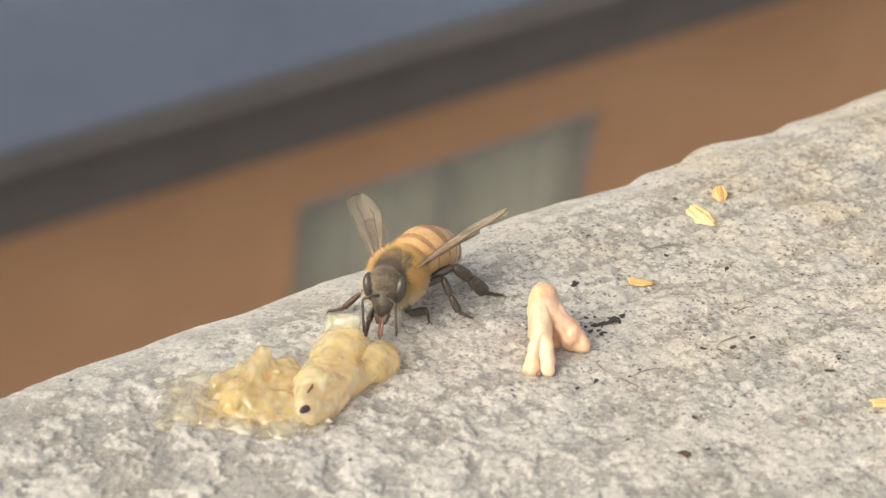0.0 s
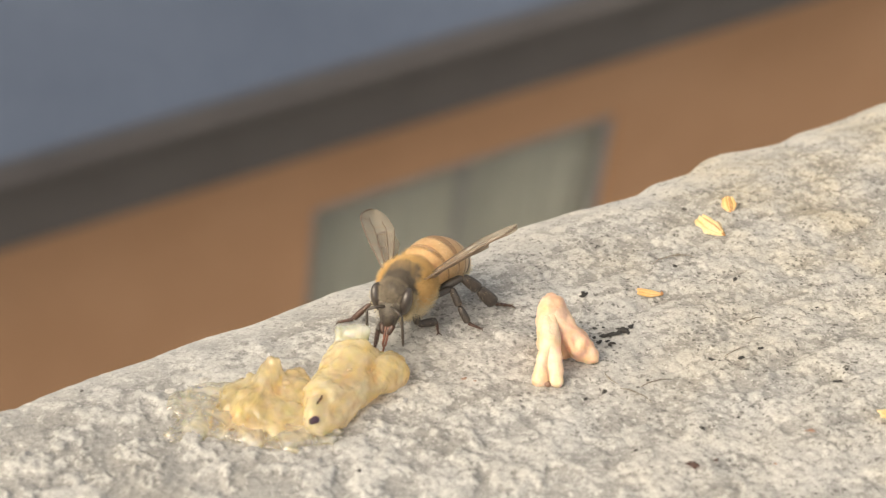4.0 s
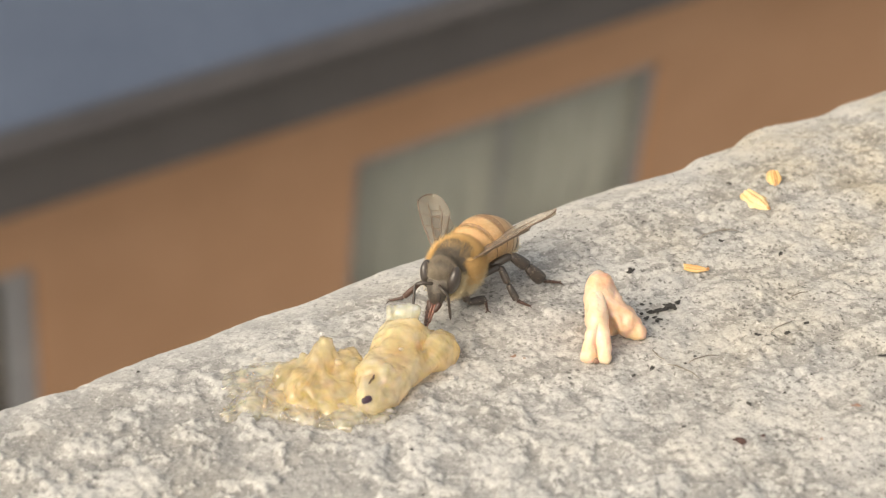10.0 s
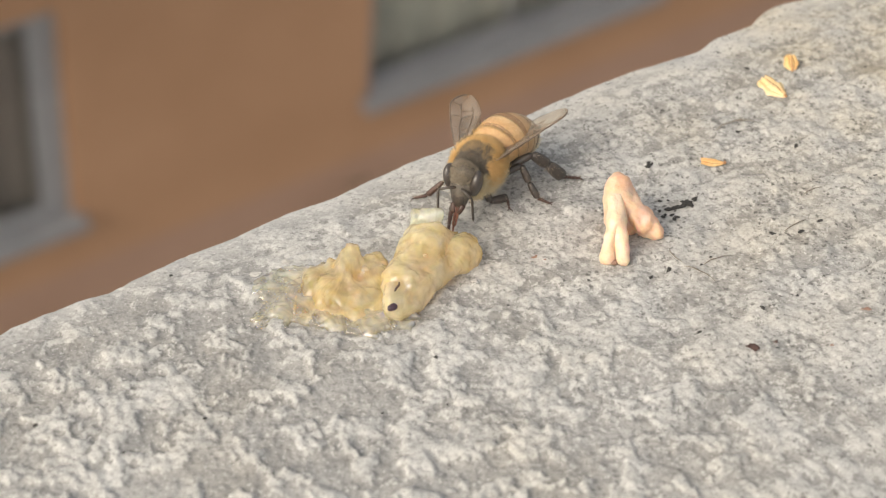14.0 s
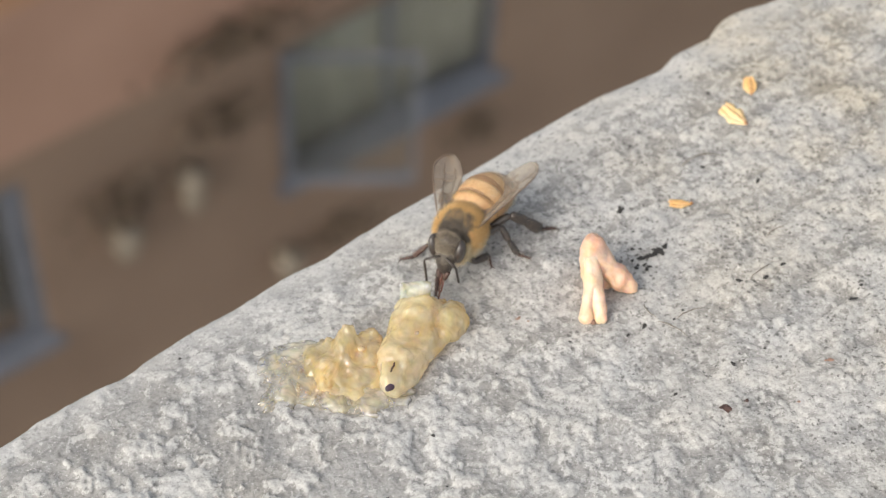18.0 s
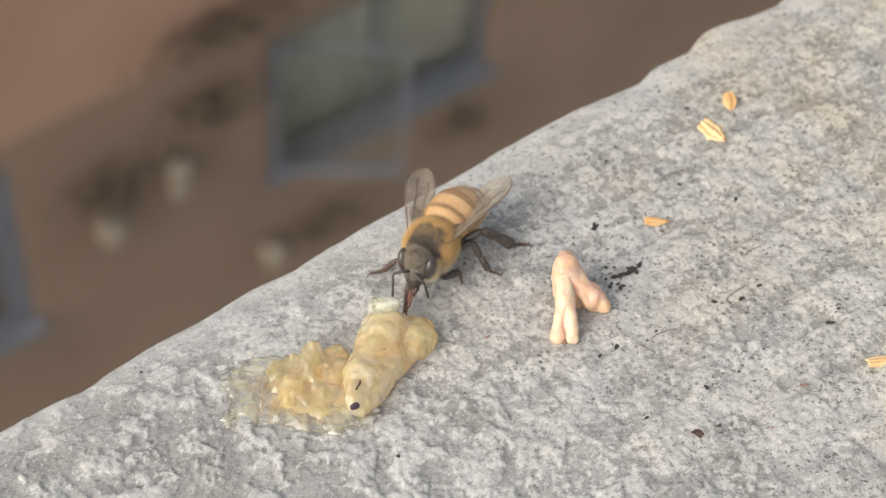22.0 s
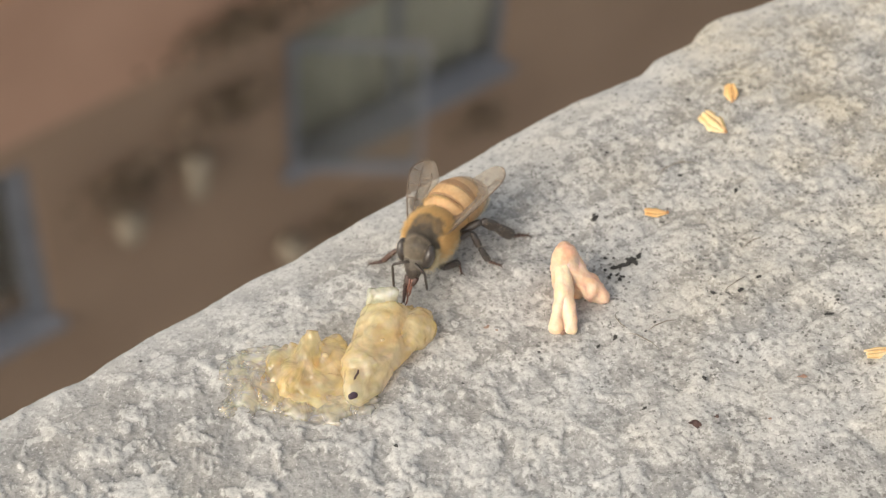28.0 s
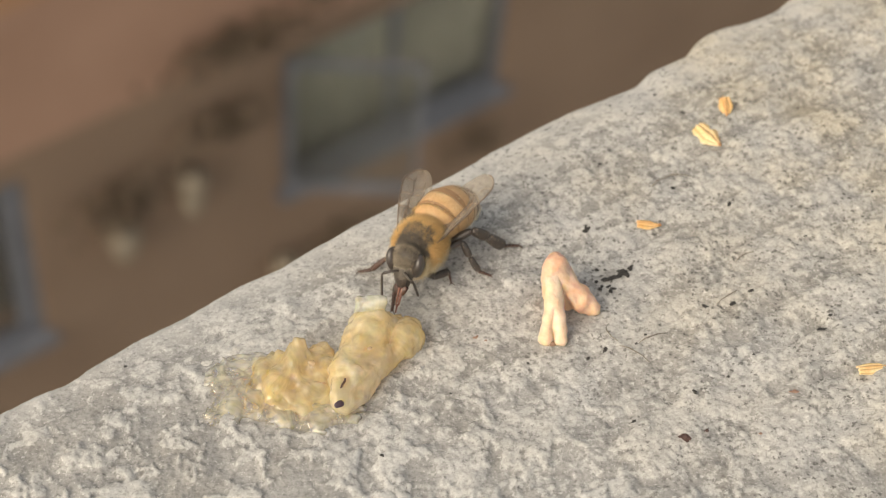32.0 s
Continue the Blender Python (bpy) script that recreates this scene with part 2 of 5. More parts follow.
def gel_material(name, dark, light, clear, rough, glow=0.3, cream=None):
    """Wet fruit flesh: part scattering, part clear, part lit through; cream: paler flesh towards its end at -y."""
    m, t, b = nodes_of(name)
    v = t.nodes.new("ShaderNodeTexCoord").outputs["Object"]
    col = ramp_of(t, noise_of(t, v, 210, 3.0, 0.55, 0.6), ((0.36, dark), (0.60, light)))
    if cream:
        where = t.nodes.new("ShaderNodeSeparateXYZ")
        t.links.new(v, where.inputs[0])
        blur = t.nodes.new("ShaderNodeMath")
        blur.operation = "MULTIPLY_ADD"
        blur.inputs[1].default_value = 0.004
        t.links.new(noise_of(t, v, 420, 4.0, 0.6), blur.inputs[0])
        t.links.new(where.outputs["Y"], blur.inputs[2])
        end = t.nodes.new("ShaderNodeMapRange")
        end.inputs["From Min"].default_value, end.inputs["From Max"].default_value = 0.0040, -0.0042
        t.links.new(blur.outputs[0], end.inputs["Value"])
        col = mix_of(t, "MIX", end.outputs["Result"], col, cream)
    t.links.new(col, b.inputs["Base Color"])
    b.inputs["Roughness"].default_value, b.inputs["IOR"].default_value = rough, 1.36
    b.inputs["Subsurface Weight"].default_value = 1.0
    b.inputs["Subsurface Radius"].default_value = (1.0, 0.8, 0.42)
    b.inputs["Subsurface Scale"].default_value = 0.0030
    b.inputs["Specular IOR Level"].default_value = 0.0
    bump = t.nodes.new("ShaderNodeBump")
    bump.inputs["Strength"].default_value, bump.inputs["Distance"].default_value = 0.3, 0.0005
    t.links.new(noise_of(t, v, 520, 2.0, 0.5, 0.4), bump.inputs["Height"])
    t.links.new(bump.outputs["Normal"], b.inputs["Normal"])
    through_light = t.nodes.new("ShaderNodeBsdfTranslucent")
    t.links.new(col, through_light.inputs["Color"])
    mix = t.nodes.new("ShaderNodeMixShader")
    mix.inputs["Fac"].default_value = glow
    t.links.new(b.outputs[0], mix.inputs[1])
    t.links.new(through_light.outputs[0], mix.inputs[2])
    see = t.nodes.new("ShaderNodeBsdfTransparent")
    t.links.new(light_of(t, light), see.inputs["Color"])
    both = t.nodes.new("ShaderNodeMixShader")
    t.links.new(ramp_of(t, noise_of(t, v, 380, 3.0, 0.6, 0.8), ((0.38, (clear * 0.7,) * 3), (0.62, (min(1, clear * 1.3),) * 3))), both.inputs["Fac"])
    t.links.new(mix.outputs[0], both.inputs[1])
    t.links.new(see.outputs[0], both.inputs[2])
    # the wet skin, puckered more than the flesh under it
    pucker = t.nodes.new("ShaderNodeBump")
    pucker.inputs["Strength"].default_value, pucker.inputs["Distance"].default_value = 0.7, 0.0009
    t.links.new(noise_of(t, v, 640, 2.0, 0.5, 0.7), pucker.inputs["Height"])
    wet = t.nodes.new("ShaderNodeBsdfGlossy")
    wet.inputs["Roughness"].default_value = 0.07
    t.links.new(pucker.outputs["Normal"], wet.inputs["Normal"])
    rim = t.nodes.new("ShaderNodeLayerWeight")
    rim.inputs["Blend"].default_value = 0.25
    t.links.new(pucker.outputs["Normal"], rim.inputs["Normal"])
    skin = t.nodes.new("ShaderNodeMixShader")
    t.links.new(ramp_of(t, rim.outputs["Facing"], ((0.0, (0.09, 0.09, 0.09)), (0.4, (0.16, 0.16, 0.16)), (1.0, (0.6, 0.6, 0.6)))), skin.inputs["Fac"])
    t.links.new(both.outputs[0], skin.inputs[1])
    t.links.new(wet.outputs[0], skin.inputs[2])
    t.links.new(skin.outputs[0], t.nodes["Material Output"].inputs["Surface"])
    return m


def light_of(t, tint):
    """The tint that light takes on in the flesh."""
    n = t.nodes.new("ShaderNodeRGB")
    n.outputs[0].default_value = (*(c ** 0.26 for c in tint), 1)
    return n.outputs[0]


def glass_material(name, tint, rough=0.03):
    m, t, b = nodes_of(name)
    b.inputs["Base Color"].default_value = (*tint, 1)
    b.inputs["Roughness"].default_value, b.inputs["IOR"].default_value = rough, 1.45
    b.inputs["Transmission Weight"].default_value = 1.0
    return m


CONCRETE = concrete_material()
GEL = gel_material("yellow fruit gel", (0.97, 0.64, 0.27), (0.98, 0.775, 0.475), 0.40, 0.25, 0.40, (0.97, 0.80, 0.54))
GEL_CLEAR = gel_material("clear yellow gel", (0.97, 0.675, 0.32), (0.98, 0.785, 0.48), 0.54, 0.12, 0.42)
GEL_PALE = gel_material("pale gel", (0.80, 0.78, 0.56), (0.88, 0.86, 0.66), 0.58, 0.3, 0.3)
FILM = gel_material("dried gel film", (0.72, 0.60, 0.42), (0.86, 0.76, 0.58), 0.74, 0.12, 0.08)
PINK = plain("pink pulp", (0.72, 0.42, 0.275), (0.82, 0.57, 0.415), 260, 0.36, 0.6, sss=0.6, radius=0.0016)
CREAM = plain("cream pulp", (0.75, 0.51, 0.35), (0.84, 0.64, 0.475), 260, 0.36, 0.6, sss=0.6, radius=0.0014)
FLAKE = plain("orange flake", (0.74, 0.37, 0.13), (0.87, 0.55, 0.26), 900, 0.5, 0.4, sss=0.3, radius=0.0006)
FLAKE_PALE = plain("pale flake", (0.82, 0.48, 0.20), (0.92, 0.69, 0.40), 900, 0.5, 0.4, sss=0.3, radius=0.0006)
FLAKE_TIP = plain("brown flake end", (0.34, 0.15, 0.06), (0.52, 0.25, 0.10), 1200, 0.6, 0.3)
CHIP = plain("white stone chip", (0.40, 0.39, 0.37), (0.52, 0.51, 0.48), 1500, 0.7, 0.4)
SOOT = plain("black grit", (0.018, 0.017, 0.016), (0.06, 0.055, 0.05), 2500, 0.8, 0.5)
MAROON = plain("maroon grit", (0.045, 0.024, 0.02), (0.10, 0.055, 0.045), 2500, 0.7, 0.5)
RUST = plain("rusty crumb", (0.20, 0.11, 0.08), (0.34, 0.21, 0.15), 2500, 0.8, 0.4)
STRAW = plain("dry straw", (0.12, 0.10, 0.08), (0.22, 0.185, 0.14), 1800, 0.8, 0.3)
PURPLE = plain("dark purple spot", (0.020, 0.010, 0.018), (0.07, 0.035, 0.06), 1500, 0.45, 0.2)

CHITIN = plain("dark brown chitin", (0.032, 0.026, 0.022), (0.080, 0.064, 0.054), 1200, 0.42, 0.3, coat=0.15)
CHITIN_RED = plain("reddish brown chitin", (0.045, 0.022, 0.016), (0.10, 0.052, 0.038), 1200, 0.42, 0.3, coat=0.15)
FACE = plain("grey haired face", (0.05, 0.043, 0.035), (0.12, 0.10, 0.08), 1500, 0.55, 0.5)
EYE = plain("compound eye", (0.026, 0.022, 0.021), (0.070, 0.056, 0.047), 3000, 0.34, 0.3, coat=0.35)
THORAX = plain("thorax skin", (0.09, 0.072, 0.05), (0.20, 0.16, 0.11), 900, 0.7, 0.4)
AMBER = plain("amber abdomen", (0.50, 0.28, 0.12), (0.68, 0.44, 0.22), 600, 0.42, 0.25, sss=0.2, radius=0.0006, coat=0.15)
BAND = plain("dark abdomen band", (0.075, 0.050, 0.036), (0.17, 0.115, 0.078), 900, 0.45, 0.3, coat=0.1)
HAIR_GOLD = plain("golden hair", (0.62, 0.38, 0.14), (0.82, 0.56, 0.255), 900, 0.6, 0.0)
HAIR_PALE = plain("pale hair", (0.58, 0.47, 0.27), (0.78, 0.67, 0.45), 900, 0.6, 0.0)
HAIR_BROWN = plain("brown grey hair", (0.135, 0.112, 0.090), (0.265, 0.228, 0.185), 900, 0.6, 0.0)
HAIR_TUFT = plain("dull pale hair", (0.30, 0.255, 0.195), (0.47, 0.405, 0.315), 900, 0.6, 0.0)
HAIR_GREY = plain("grey hair", (0.19, 0.157, 0.118), (0.39, 0.325, 0.245), 900, 0.6, 0.0)
CREAM_RING = plain("cream abdomen ring", (0.50, 0.35, 0.20), (0.68, 0.52, 0.34), 700, 0.45, 0.25, sss=0.2, radius=0.0006, coat=0.1)
BAND_SOFT = plain("brown abdomen line", (0.26, 0.135, 0.06), (0.38, 0.215, 0.10), 900, 0.45, 0.3, coat=0.1)
VEIN = plain("wing vein", (0.14, 0.095, 0.065), (0.24, 0.17, 0.12), 900, 0.5, 0.0)
TONGUE = plain("reddish tongue", (0.13, 0.052, 0.036), (0.27, 0.115, 0.078), 1200, 0.3, 0.2, sss=0.2, radius=0.0005, coat=0.3)
WING = wing_material()

STUCCO = plain("orange stucco", (0.40, 0.222, 0.125), (0.485, 0.282, 0.168), 1.1, 0.9, 0.3, fine=30)
STUCCO_RED = plain("reddish brown stucco", (0.365, 0.220, 0.155), (0.44, 0.274, 0.198), 1.1, 0.9, 0.3, fine=30)
STUCCO_BROWN = plain("brown stucco", (0.220, 0.150, 0.104), (0.282, 0.198, 0.140), 0.9, 0.9, 0.3, fine=30)
ROOFING = plain("blue grey roofing", (0.062, 0.083, 0.126), (0.088, 0.114, 0.165), 0.8, 0.6, 0.2, fine=25)
GUTTER = plain("dark gutter metal", (0.072, 0.066, 0.067), (0.108, 0.100, 0.099), 2.0, 0.5, 0.1, fine=20)
FRAME_PAINT = plain("grey window paint", (0.125, 0.135, 0.16), (0.18, 0.19, 0.22), 3.0, 0.5, 0.1, fine=20)
FRAME_LIGHT = plain("pale grey window paint", (0.24, 0.24, 0.25), (0.32, 0.32, 0.33), 3.0, 0.5, 0.1, fine=20)
CURTAIN = plain("grey green curtain", (0.47, 0.475, 0.42), (0.58, 0.585, 0.52), 2.5, 0.9, 0.2, fine=40)
# a darker version of the grey green curtain, for the lower window
CURTAIN_DARKER = plain("darker grey green curtain", (0.29, 0.29, 0.24), (0.37, 0.37, 0.31), 2.5, 0.9, 0.2, fine=40)
# an added sheet in the tone of a dim room, for upper_side
ROOM_SHEET = plain("brown sheet toned as dim room", (0.17, 0.14, 0.125), (0.23, 0.19, 0.17), 2.5, 0.9, 0.2, fine=40)
# room plaster, with the dimness indoors put into its dark colour
ROOM = plain("room plaster darkened for dimness", (0.10, 0.10, 0.09), (0.16, 0.16, 0.15), 2.0, 0.9, 0.1, fine=20)
PANE = glass_material("window glass", (0.93, 0.935, 0.91))
# the open sash's dark reflection is put into this glass tint
PANE_TINTED = glass_material("window glass tinted as dark reflection", (0.80, 0.82, 0.79), 0.06)
LEAF = plain("dark brown foliage", (0.095, 0.066, 0.042), (0.16, 0.115, 0.074), 8, 0.7, 0.2, fine=10)
POT = plain("pale clay pot", (0.24, 0.20, 0.15), (0.33, 0.28, 0.215), 8, 0.8, 0.2, fine=12)
# paving of the unseen yard, made pale to bounce light onto the lower walls
PAVING = plain("grey yard paving", (0.24, 0.23, 0.215), (0.34, 0.33, 0.31), 0.8, 0.9, 0.2, fine=30)
PARAPET = plain("grey parapet plaster", (0.34, 0.33, 0.31), (0.46, 0.45, 0.42), 3, 0.9, 0.3, fine=25)


# ---- mesh helpers ----
def mesh_of(verts, faces, smooth=True):
    me = bpy.data.meshes.new("m")
    me.from_pydata([tuple(map(float, v)) for v in verts], [], [tuple(map(int, f)) for f in faces])
    if smooth:
        me.polygons.foreach_set("use_smooth", np.ones(len(me.polygons), bool))
    me.update()
    return me


def thing(name, matrix, label, category, group="", kind=""):
    ob = new(name)
    ob.empty_display_size = 0.005
    ob.matrix_basis = matrix
    return tagged(ob, label, category, group, kind)


def part(name, me, material, parent=None, label="", at=None):
    """Links a mesh (or a bmesh) as one object under a thing or a part."""
    if isinstance(me, bmesh.types.BMesh):
        bm, me = me, bpy.data.meshes.new(name)
        bm.to_mesh(me)
        bm.free()
    if not me.materials:
        for m in material if isinstance(material, (list, tuple)) else (material,):
            me.materials.append(m)
    ob = new(name, me)
    ob.parent = parent
    if at is not None:
        ob.matrix_basis = at
    return tagged(ob, label)


def merge(*pieces):
    verts, faces, n = [], [], 0
    for v, f in pieces:
        verts.extend(v)
        faces.extend([tuple(i + n for i in face) for face in f])
        n += len(v)
    return verts, faces


def box_vf(x0, x1, y0, y1, z0, z1):
    v = [(x, y, z) for z in (z0, z1) for y in (y0, y1) for x in (x0, x1)]
    return v, [(0, 2, 3, 1), (4, 5, 7, 6), (0, 1, 5, 4), (2, 6, 7, 3), (0, 4, 6, 2), (1, 3, 7, 5)]


def bevel_box(x0, x1, y0, y1, z0, z1, r=0.01):
    bm = bmesh.new()
    v, f = box_vf(x0, x1, y0, y1, z0, z1)
    vs = [bm.verts.new(p) for p in v]
    for face in f:
        bm.faces.new([vs[i] for i in face])
    bmesh.ops.bevel(bm, geom=bm.edges[:], offset=r, segments=2, profile=0.6, affect="EDGES")
    return bm


def tube_vf(points, radii, sides=10, squash=None):
    """A closed tube along points, with a radius at each; squash: (w, h) factors for the section."""
    p = [Vector(q) for q in points]
    verts, faces, n = [], [], len(p)
    ref = Vector((0, 0, 1))
    for i in range(n):
        d = (p[min(i + 1, n - 1)] - p[max(i - 1, 0)]).normalized()
        if abs(d.dot(ref)) > 0.95:
            ref = Vector((0, 1, 0))
        side = d.cross(ref).normalized()
        up = side.cross(d).normalized()
        w, h = squash or (1, 1)
        for k in range(sides):
            a = 2 * math.pi * k / sides
            verts.append(tuple(p[i] + radii[i] * (side * math.cos(a) * w + up * math.sin(a) * h)))
    for i in range(n - 1):
        for k in range(sides):
            a, b = i * sides + k, i * sides + (k + 1) % sides
            faces.append((a, b, b + sides, a + sides))
    faces.append(tuple(reversed(range(sides))))
    faces.append(tuple(range((n - 1) * sides, n * sides)))
    return verts, faces


def limb_vf(a, b, ra, rb, belly=1.0, sides=10, squash=None, bow=(0, 0, 0)):
    """A limb segment with rounded ends and a swollen middle."""
    a, b, bow = Vector(a), Vector(b), Vector(bow)
    pts, rad = [], []
    for u, k in ((0, 0.35), (0.04, 0.75), (0.1, 1), (0.3, 1), (0.5, 1), (0.7, 1), (0.9, 1), (0.96, 0.75), (1, 0.35)):
        pts.append(a.lerp(b, u) + bow * math.sin(math.pi * u))
        rad.append((ra + (rb - ra) * u) * k * (1 + (belly - 1) * math.sin(math.pi * u)))
    return tube_vf(pts, rad, sides, squash)


def cm(vf):
    v, f = vf
    return mesh_of([(a * CM, b * CM, c * CM) for a, b, c in v], f)


def blob(field, lo, hi, step):
    """A closed surface where field(x, y, z) is zero, negative inside."""
    lo, hi = np.array(lo, float), np.array(hi, float)
    n = np.ceil((hi - lo) / step).astype(int) + 1
    axes = [lo[i] + step * np.arange(n[i]) for i in range(3)]
    F = field(*np.meshgrid(*axes, indexing="ij"))
    inside = F < 0
    cells = tuple(n - 1)
    total, count = np.zeros((*cells, 3)), np.zeros(cells)
    corner = lambda a, d: a[d[0] : d[0] + cells[0], d[1] : d[1] + cells[1], d[2] : d[2] + cells[2]]
    base = np.stack(np.meshgrid(*[np.arange(c) for c in cells], indexing="ij"), -1)
    for axis in range(3):
        for a in (0, 1):
            for b in (0, 1):
                d = [a, b]
                d.insert(axis, 0)
                e = list(d)
                e[axis] = 1
                f0, f1 = corner(F, d), corner(F, e)
                cross = (f0 < 0) != (f1 < 0)
                u = np.where(cross, f0 / np.where(cross, f0 - f1, 1), 0)
                at = base + np.array(d)
                off = np.zeros(3)
                off[axis] = 1
                total += np.where(cross[..., None], at + u[..., None] * off, 0)
                count += cross
    used = count > 0
    index = np.full(cells, -1)
    index[used] = np.arange(used.sum())
    verts = lo + step * total[used] / count[used][:, None]
    faces = []
    for axis in range(3):
        o1, o2 = [i for i in range(3) if i != axis]
        first = [slice(None)] * 3
        second = [slice(None)] * 3
        first[axis], second[axis] = slice(0, -1), slice(1, None)
        for o in (o1, o2):
            first[o] = second[o] = slice(1, -1)
        s0, s1 = inside[tuple(first)], inside[tuple(second)]
        where = np.argwhere(s0 != s1)
        if not len(where):
            continue
        flip = s0[tuple(where.T)]
        where[:, o1] += 1
        where[:, o2] += 1
        quad = []
        for da, db in ((-1, -1), (0, -1), (0, 0), (-1, 0)):
            w = where.copy()
            w[:, o1] += da
            w[:, o2] += db
            quad.append(index[tuple(w.T)])
        quad = np.stack(quad, 1)
        turn = flip if axis != 1 else ~flip
        quad[~turn] = quad[~turn][:, ::-1]
        faces.extend(map(tuple, quad.tolist()))
    return verts.tolist(), faces


def capsule(x, y, z, a, b, ra, rb):
    a, b = np.array(a, float), np.array(b, float)
    d = b - a
    u = np.clip(((x - a[0]) * d[0] + (y - a[1]) * d[1] + (z - a[2]) * d[2]) / (d @ d), 0, 1)
    return np.sqrt((x - a[0] - u * d[0]) ** 2 + (y - a[1] - u * d[1]) ** 2 + (z - a[2] - u * d[2]) ** 2) - (ra + (rb - ra) * u)


def ellipsoid(x, y, z, c, r):
    k = np.sqrt(((x - c[0]) / r[0]) ** 2 + ((y - c[1]) / r[1]) ** 2 + ((z - c[2]) / r[2]) ** 2)
    return (k - 1) * min(r)


def soft(k, first, *rest):
    out = first
    for d in rest:
        h = np.clip(0.5 + 0.5 * (out - d) / k, 0, 1)
        out = out * (1 - h) + d * h - k * h * (1 - h)
    return out


# ---- the coping ----
# where the rounding of the rim is centred along the coping, and how far the surface has sunk there
EDGE = [(-9, 0.83), (-4.66, 0.830), (-4.28, 0.863), (-3.72, 0.869), (-3.36, 0.834), (-3.24, 0.856), (-3.12, 0.905), (-2.46, 0.946), (-2.04, 0.934), (-1.62, 0.977), (-1.26, 0.996), (-0.94, 0.960), (-0.52, 1.005),
        (0.02, 1.041), (0.76, 1.063), (1.16, 1.057), (1.74, 1.071), (2.28, 1.102), (2.62, 1.093), (2.90, 1.065), (3.50, 0.982), (3.78, 1.068), (4.24, 1.036), (4.54, 1.157), (4.68, 1.172), (4.86, 1.134), (5.08, 1.062),
        (5.46, 1.013), (5.78, 1.084), (6.4, 1.05), (7.2, 1.12), (9, 1.084)]
SAG = [(-4, 0.0), (-3, -0.04), (-2, -0.06), (-1, -0.09), (0, -0.11), (1, -0.14), (3, -0.16), (5, -0.14)]


def relief(x, y):
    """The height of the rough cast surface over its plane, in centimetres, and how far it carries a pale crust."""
    s, o = x * ALONG[0] + y * ALONG[1], x * OUT[0] + y * OUT[1]
    inner = 1 - 0.72 * np.clip((o - 0.15) / 0.6, 0, 1)
    wx = x + 0.06 * fbm(x * 5, y * 5, octaves=2, seed=71)
    wy = y + 0.06 * fbm(x * 5 + 9, y * 5, octaves=2, seed=72)
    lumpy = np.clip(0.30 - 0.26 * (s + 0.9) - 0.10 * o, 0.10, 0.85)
    h = 0.026 * fbm(x * 2.4, y * 2.4, octaves=3, seed=3) + 0.012 * fbm(s * 1.0, o * 5, octaves=3, seed=4)
    # flaky patches that stand proud of smooth hollows
    patch = fbm(wx * 4.6 + 3, wy * 4.6, octaves=5, seed=11, gain=0.62)
    plate = np.clip((patch + 0.03) / 0.16, 0, 1)
    plate = plate * plate * (3 - 2 * plate)
    crumbs = fbm(wx * 15, wy * 15, octaves=3, seed=12, gain=0.6)
    h = h + inner * (lumpy * (0.021 * plate + 0.028 * patch + 0.015 * crumbs * (0.4 + plate)) + 0.008 * crumbs + 0.008 * np.clip(patch * 4, -1, 1) * np.clip(1.2 - lumpy, 0, 1))
    # drag marks of the float along the coping
    drag = fbm(s * 1.6 + 5 + 0.4 * patch, o * 6.0, octaves=4, seed=23, gain=0.6)
    h = h + 0.042 * np.clip((s + 0.1) / 2.6, 0, 1) * drag * (0.25 + 0.75 * inner)
    # thin ridges that run with the rim
    ridge = 1 - np.abs(fbm(s * 1.1 + 2, o * 4.5 + 0.3 * fbm(s * 2, o * 2, seed=8), octaves=3, seed=27))
    h = h + 0.030 * np.clip(ridge - 0.80, 0, 1) * 5 * np.clip(1 - np.abs(o - 0.55) / 0.45, 0, 1) * np.clip(0.9 - 0.2 * s, 0.15, 1)
    pits = vnoise(x * 21, y * 21, seed=31)
    h = h - 0.05 * np.clip(pits - 0.62, 0, 1) * (0.35 + 0.65 * inner)
    h = h + 0.005 * fbm(x * 30, y * 30, octaves=2, seed=41) * (0.3 + 0.7 * inner)
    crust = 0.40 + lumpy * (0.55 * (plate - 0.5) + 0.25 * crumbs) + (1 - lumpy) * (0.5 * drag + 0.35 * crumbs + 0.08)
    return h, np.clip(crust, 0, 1)


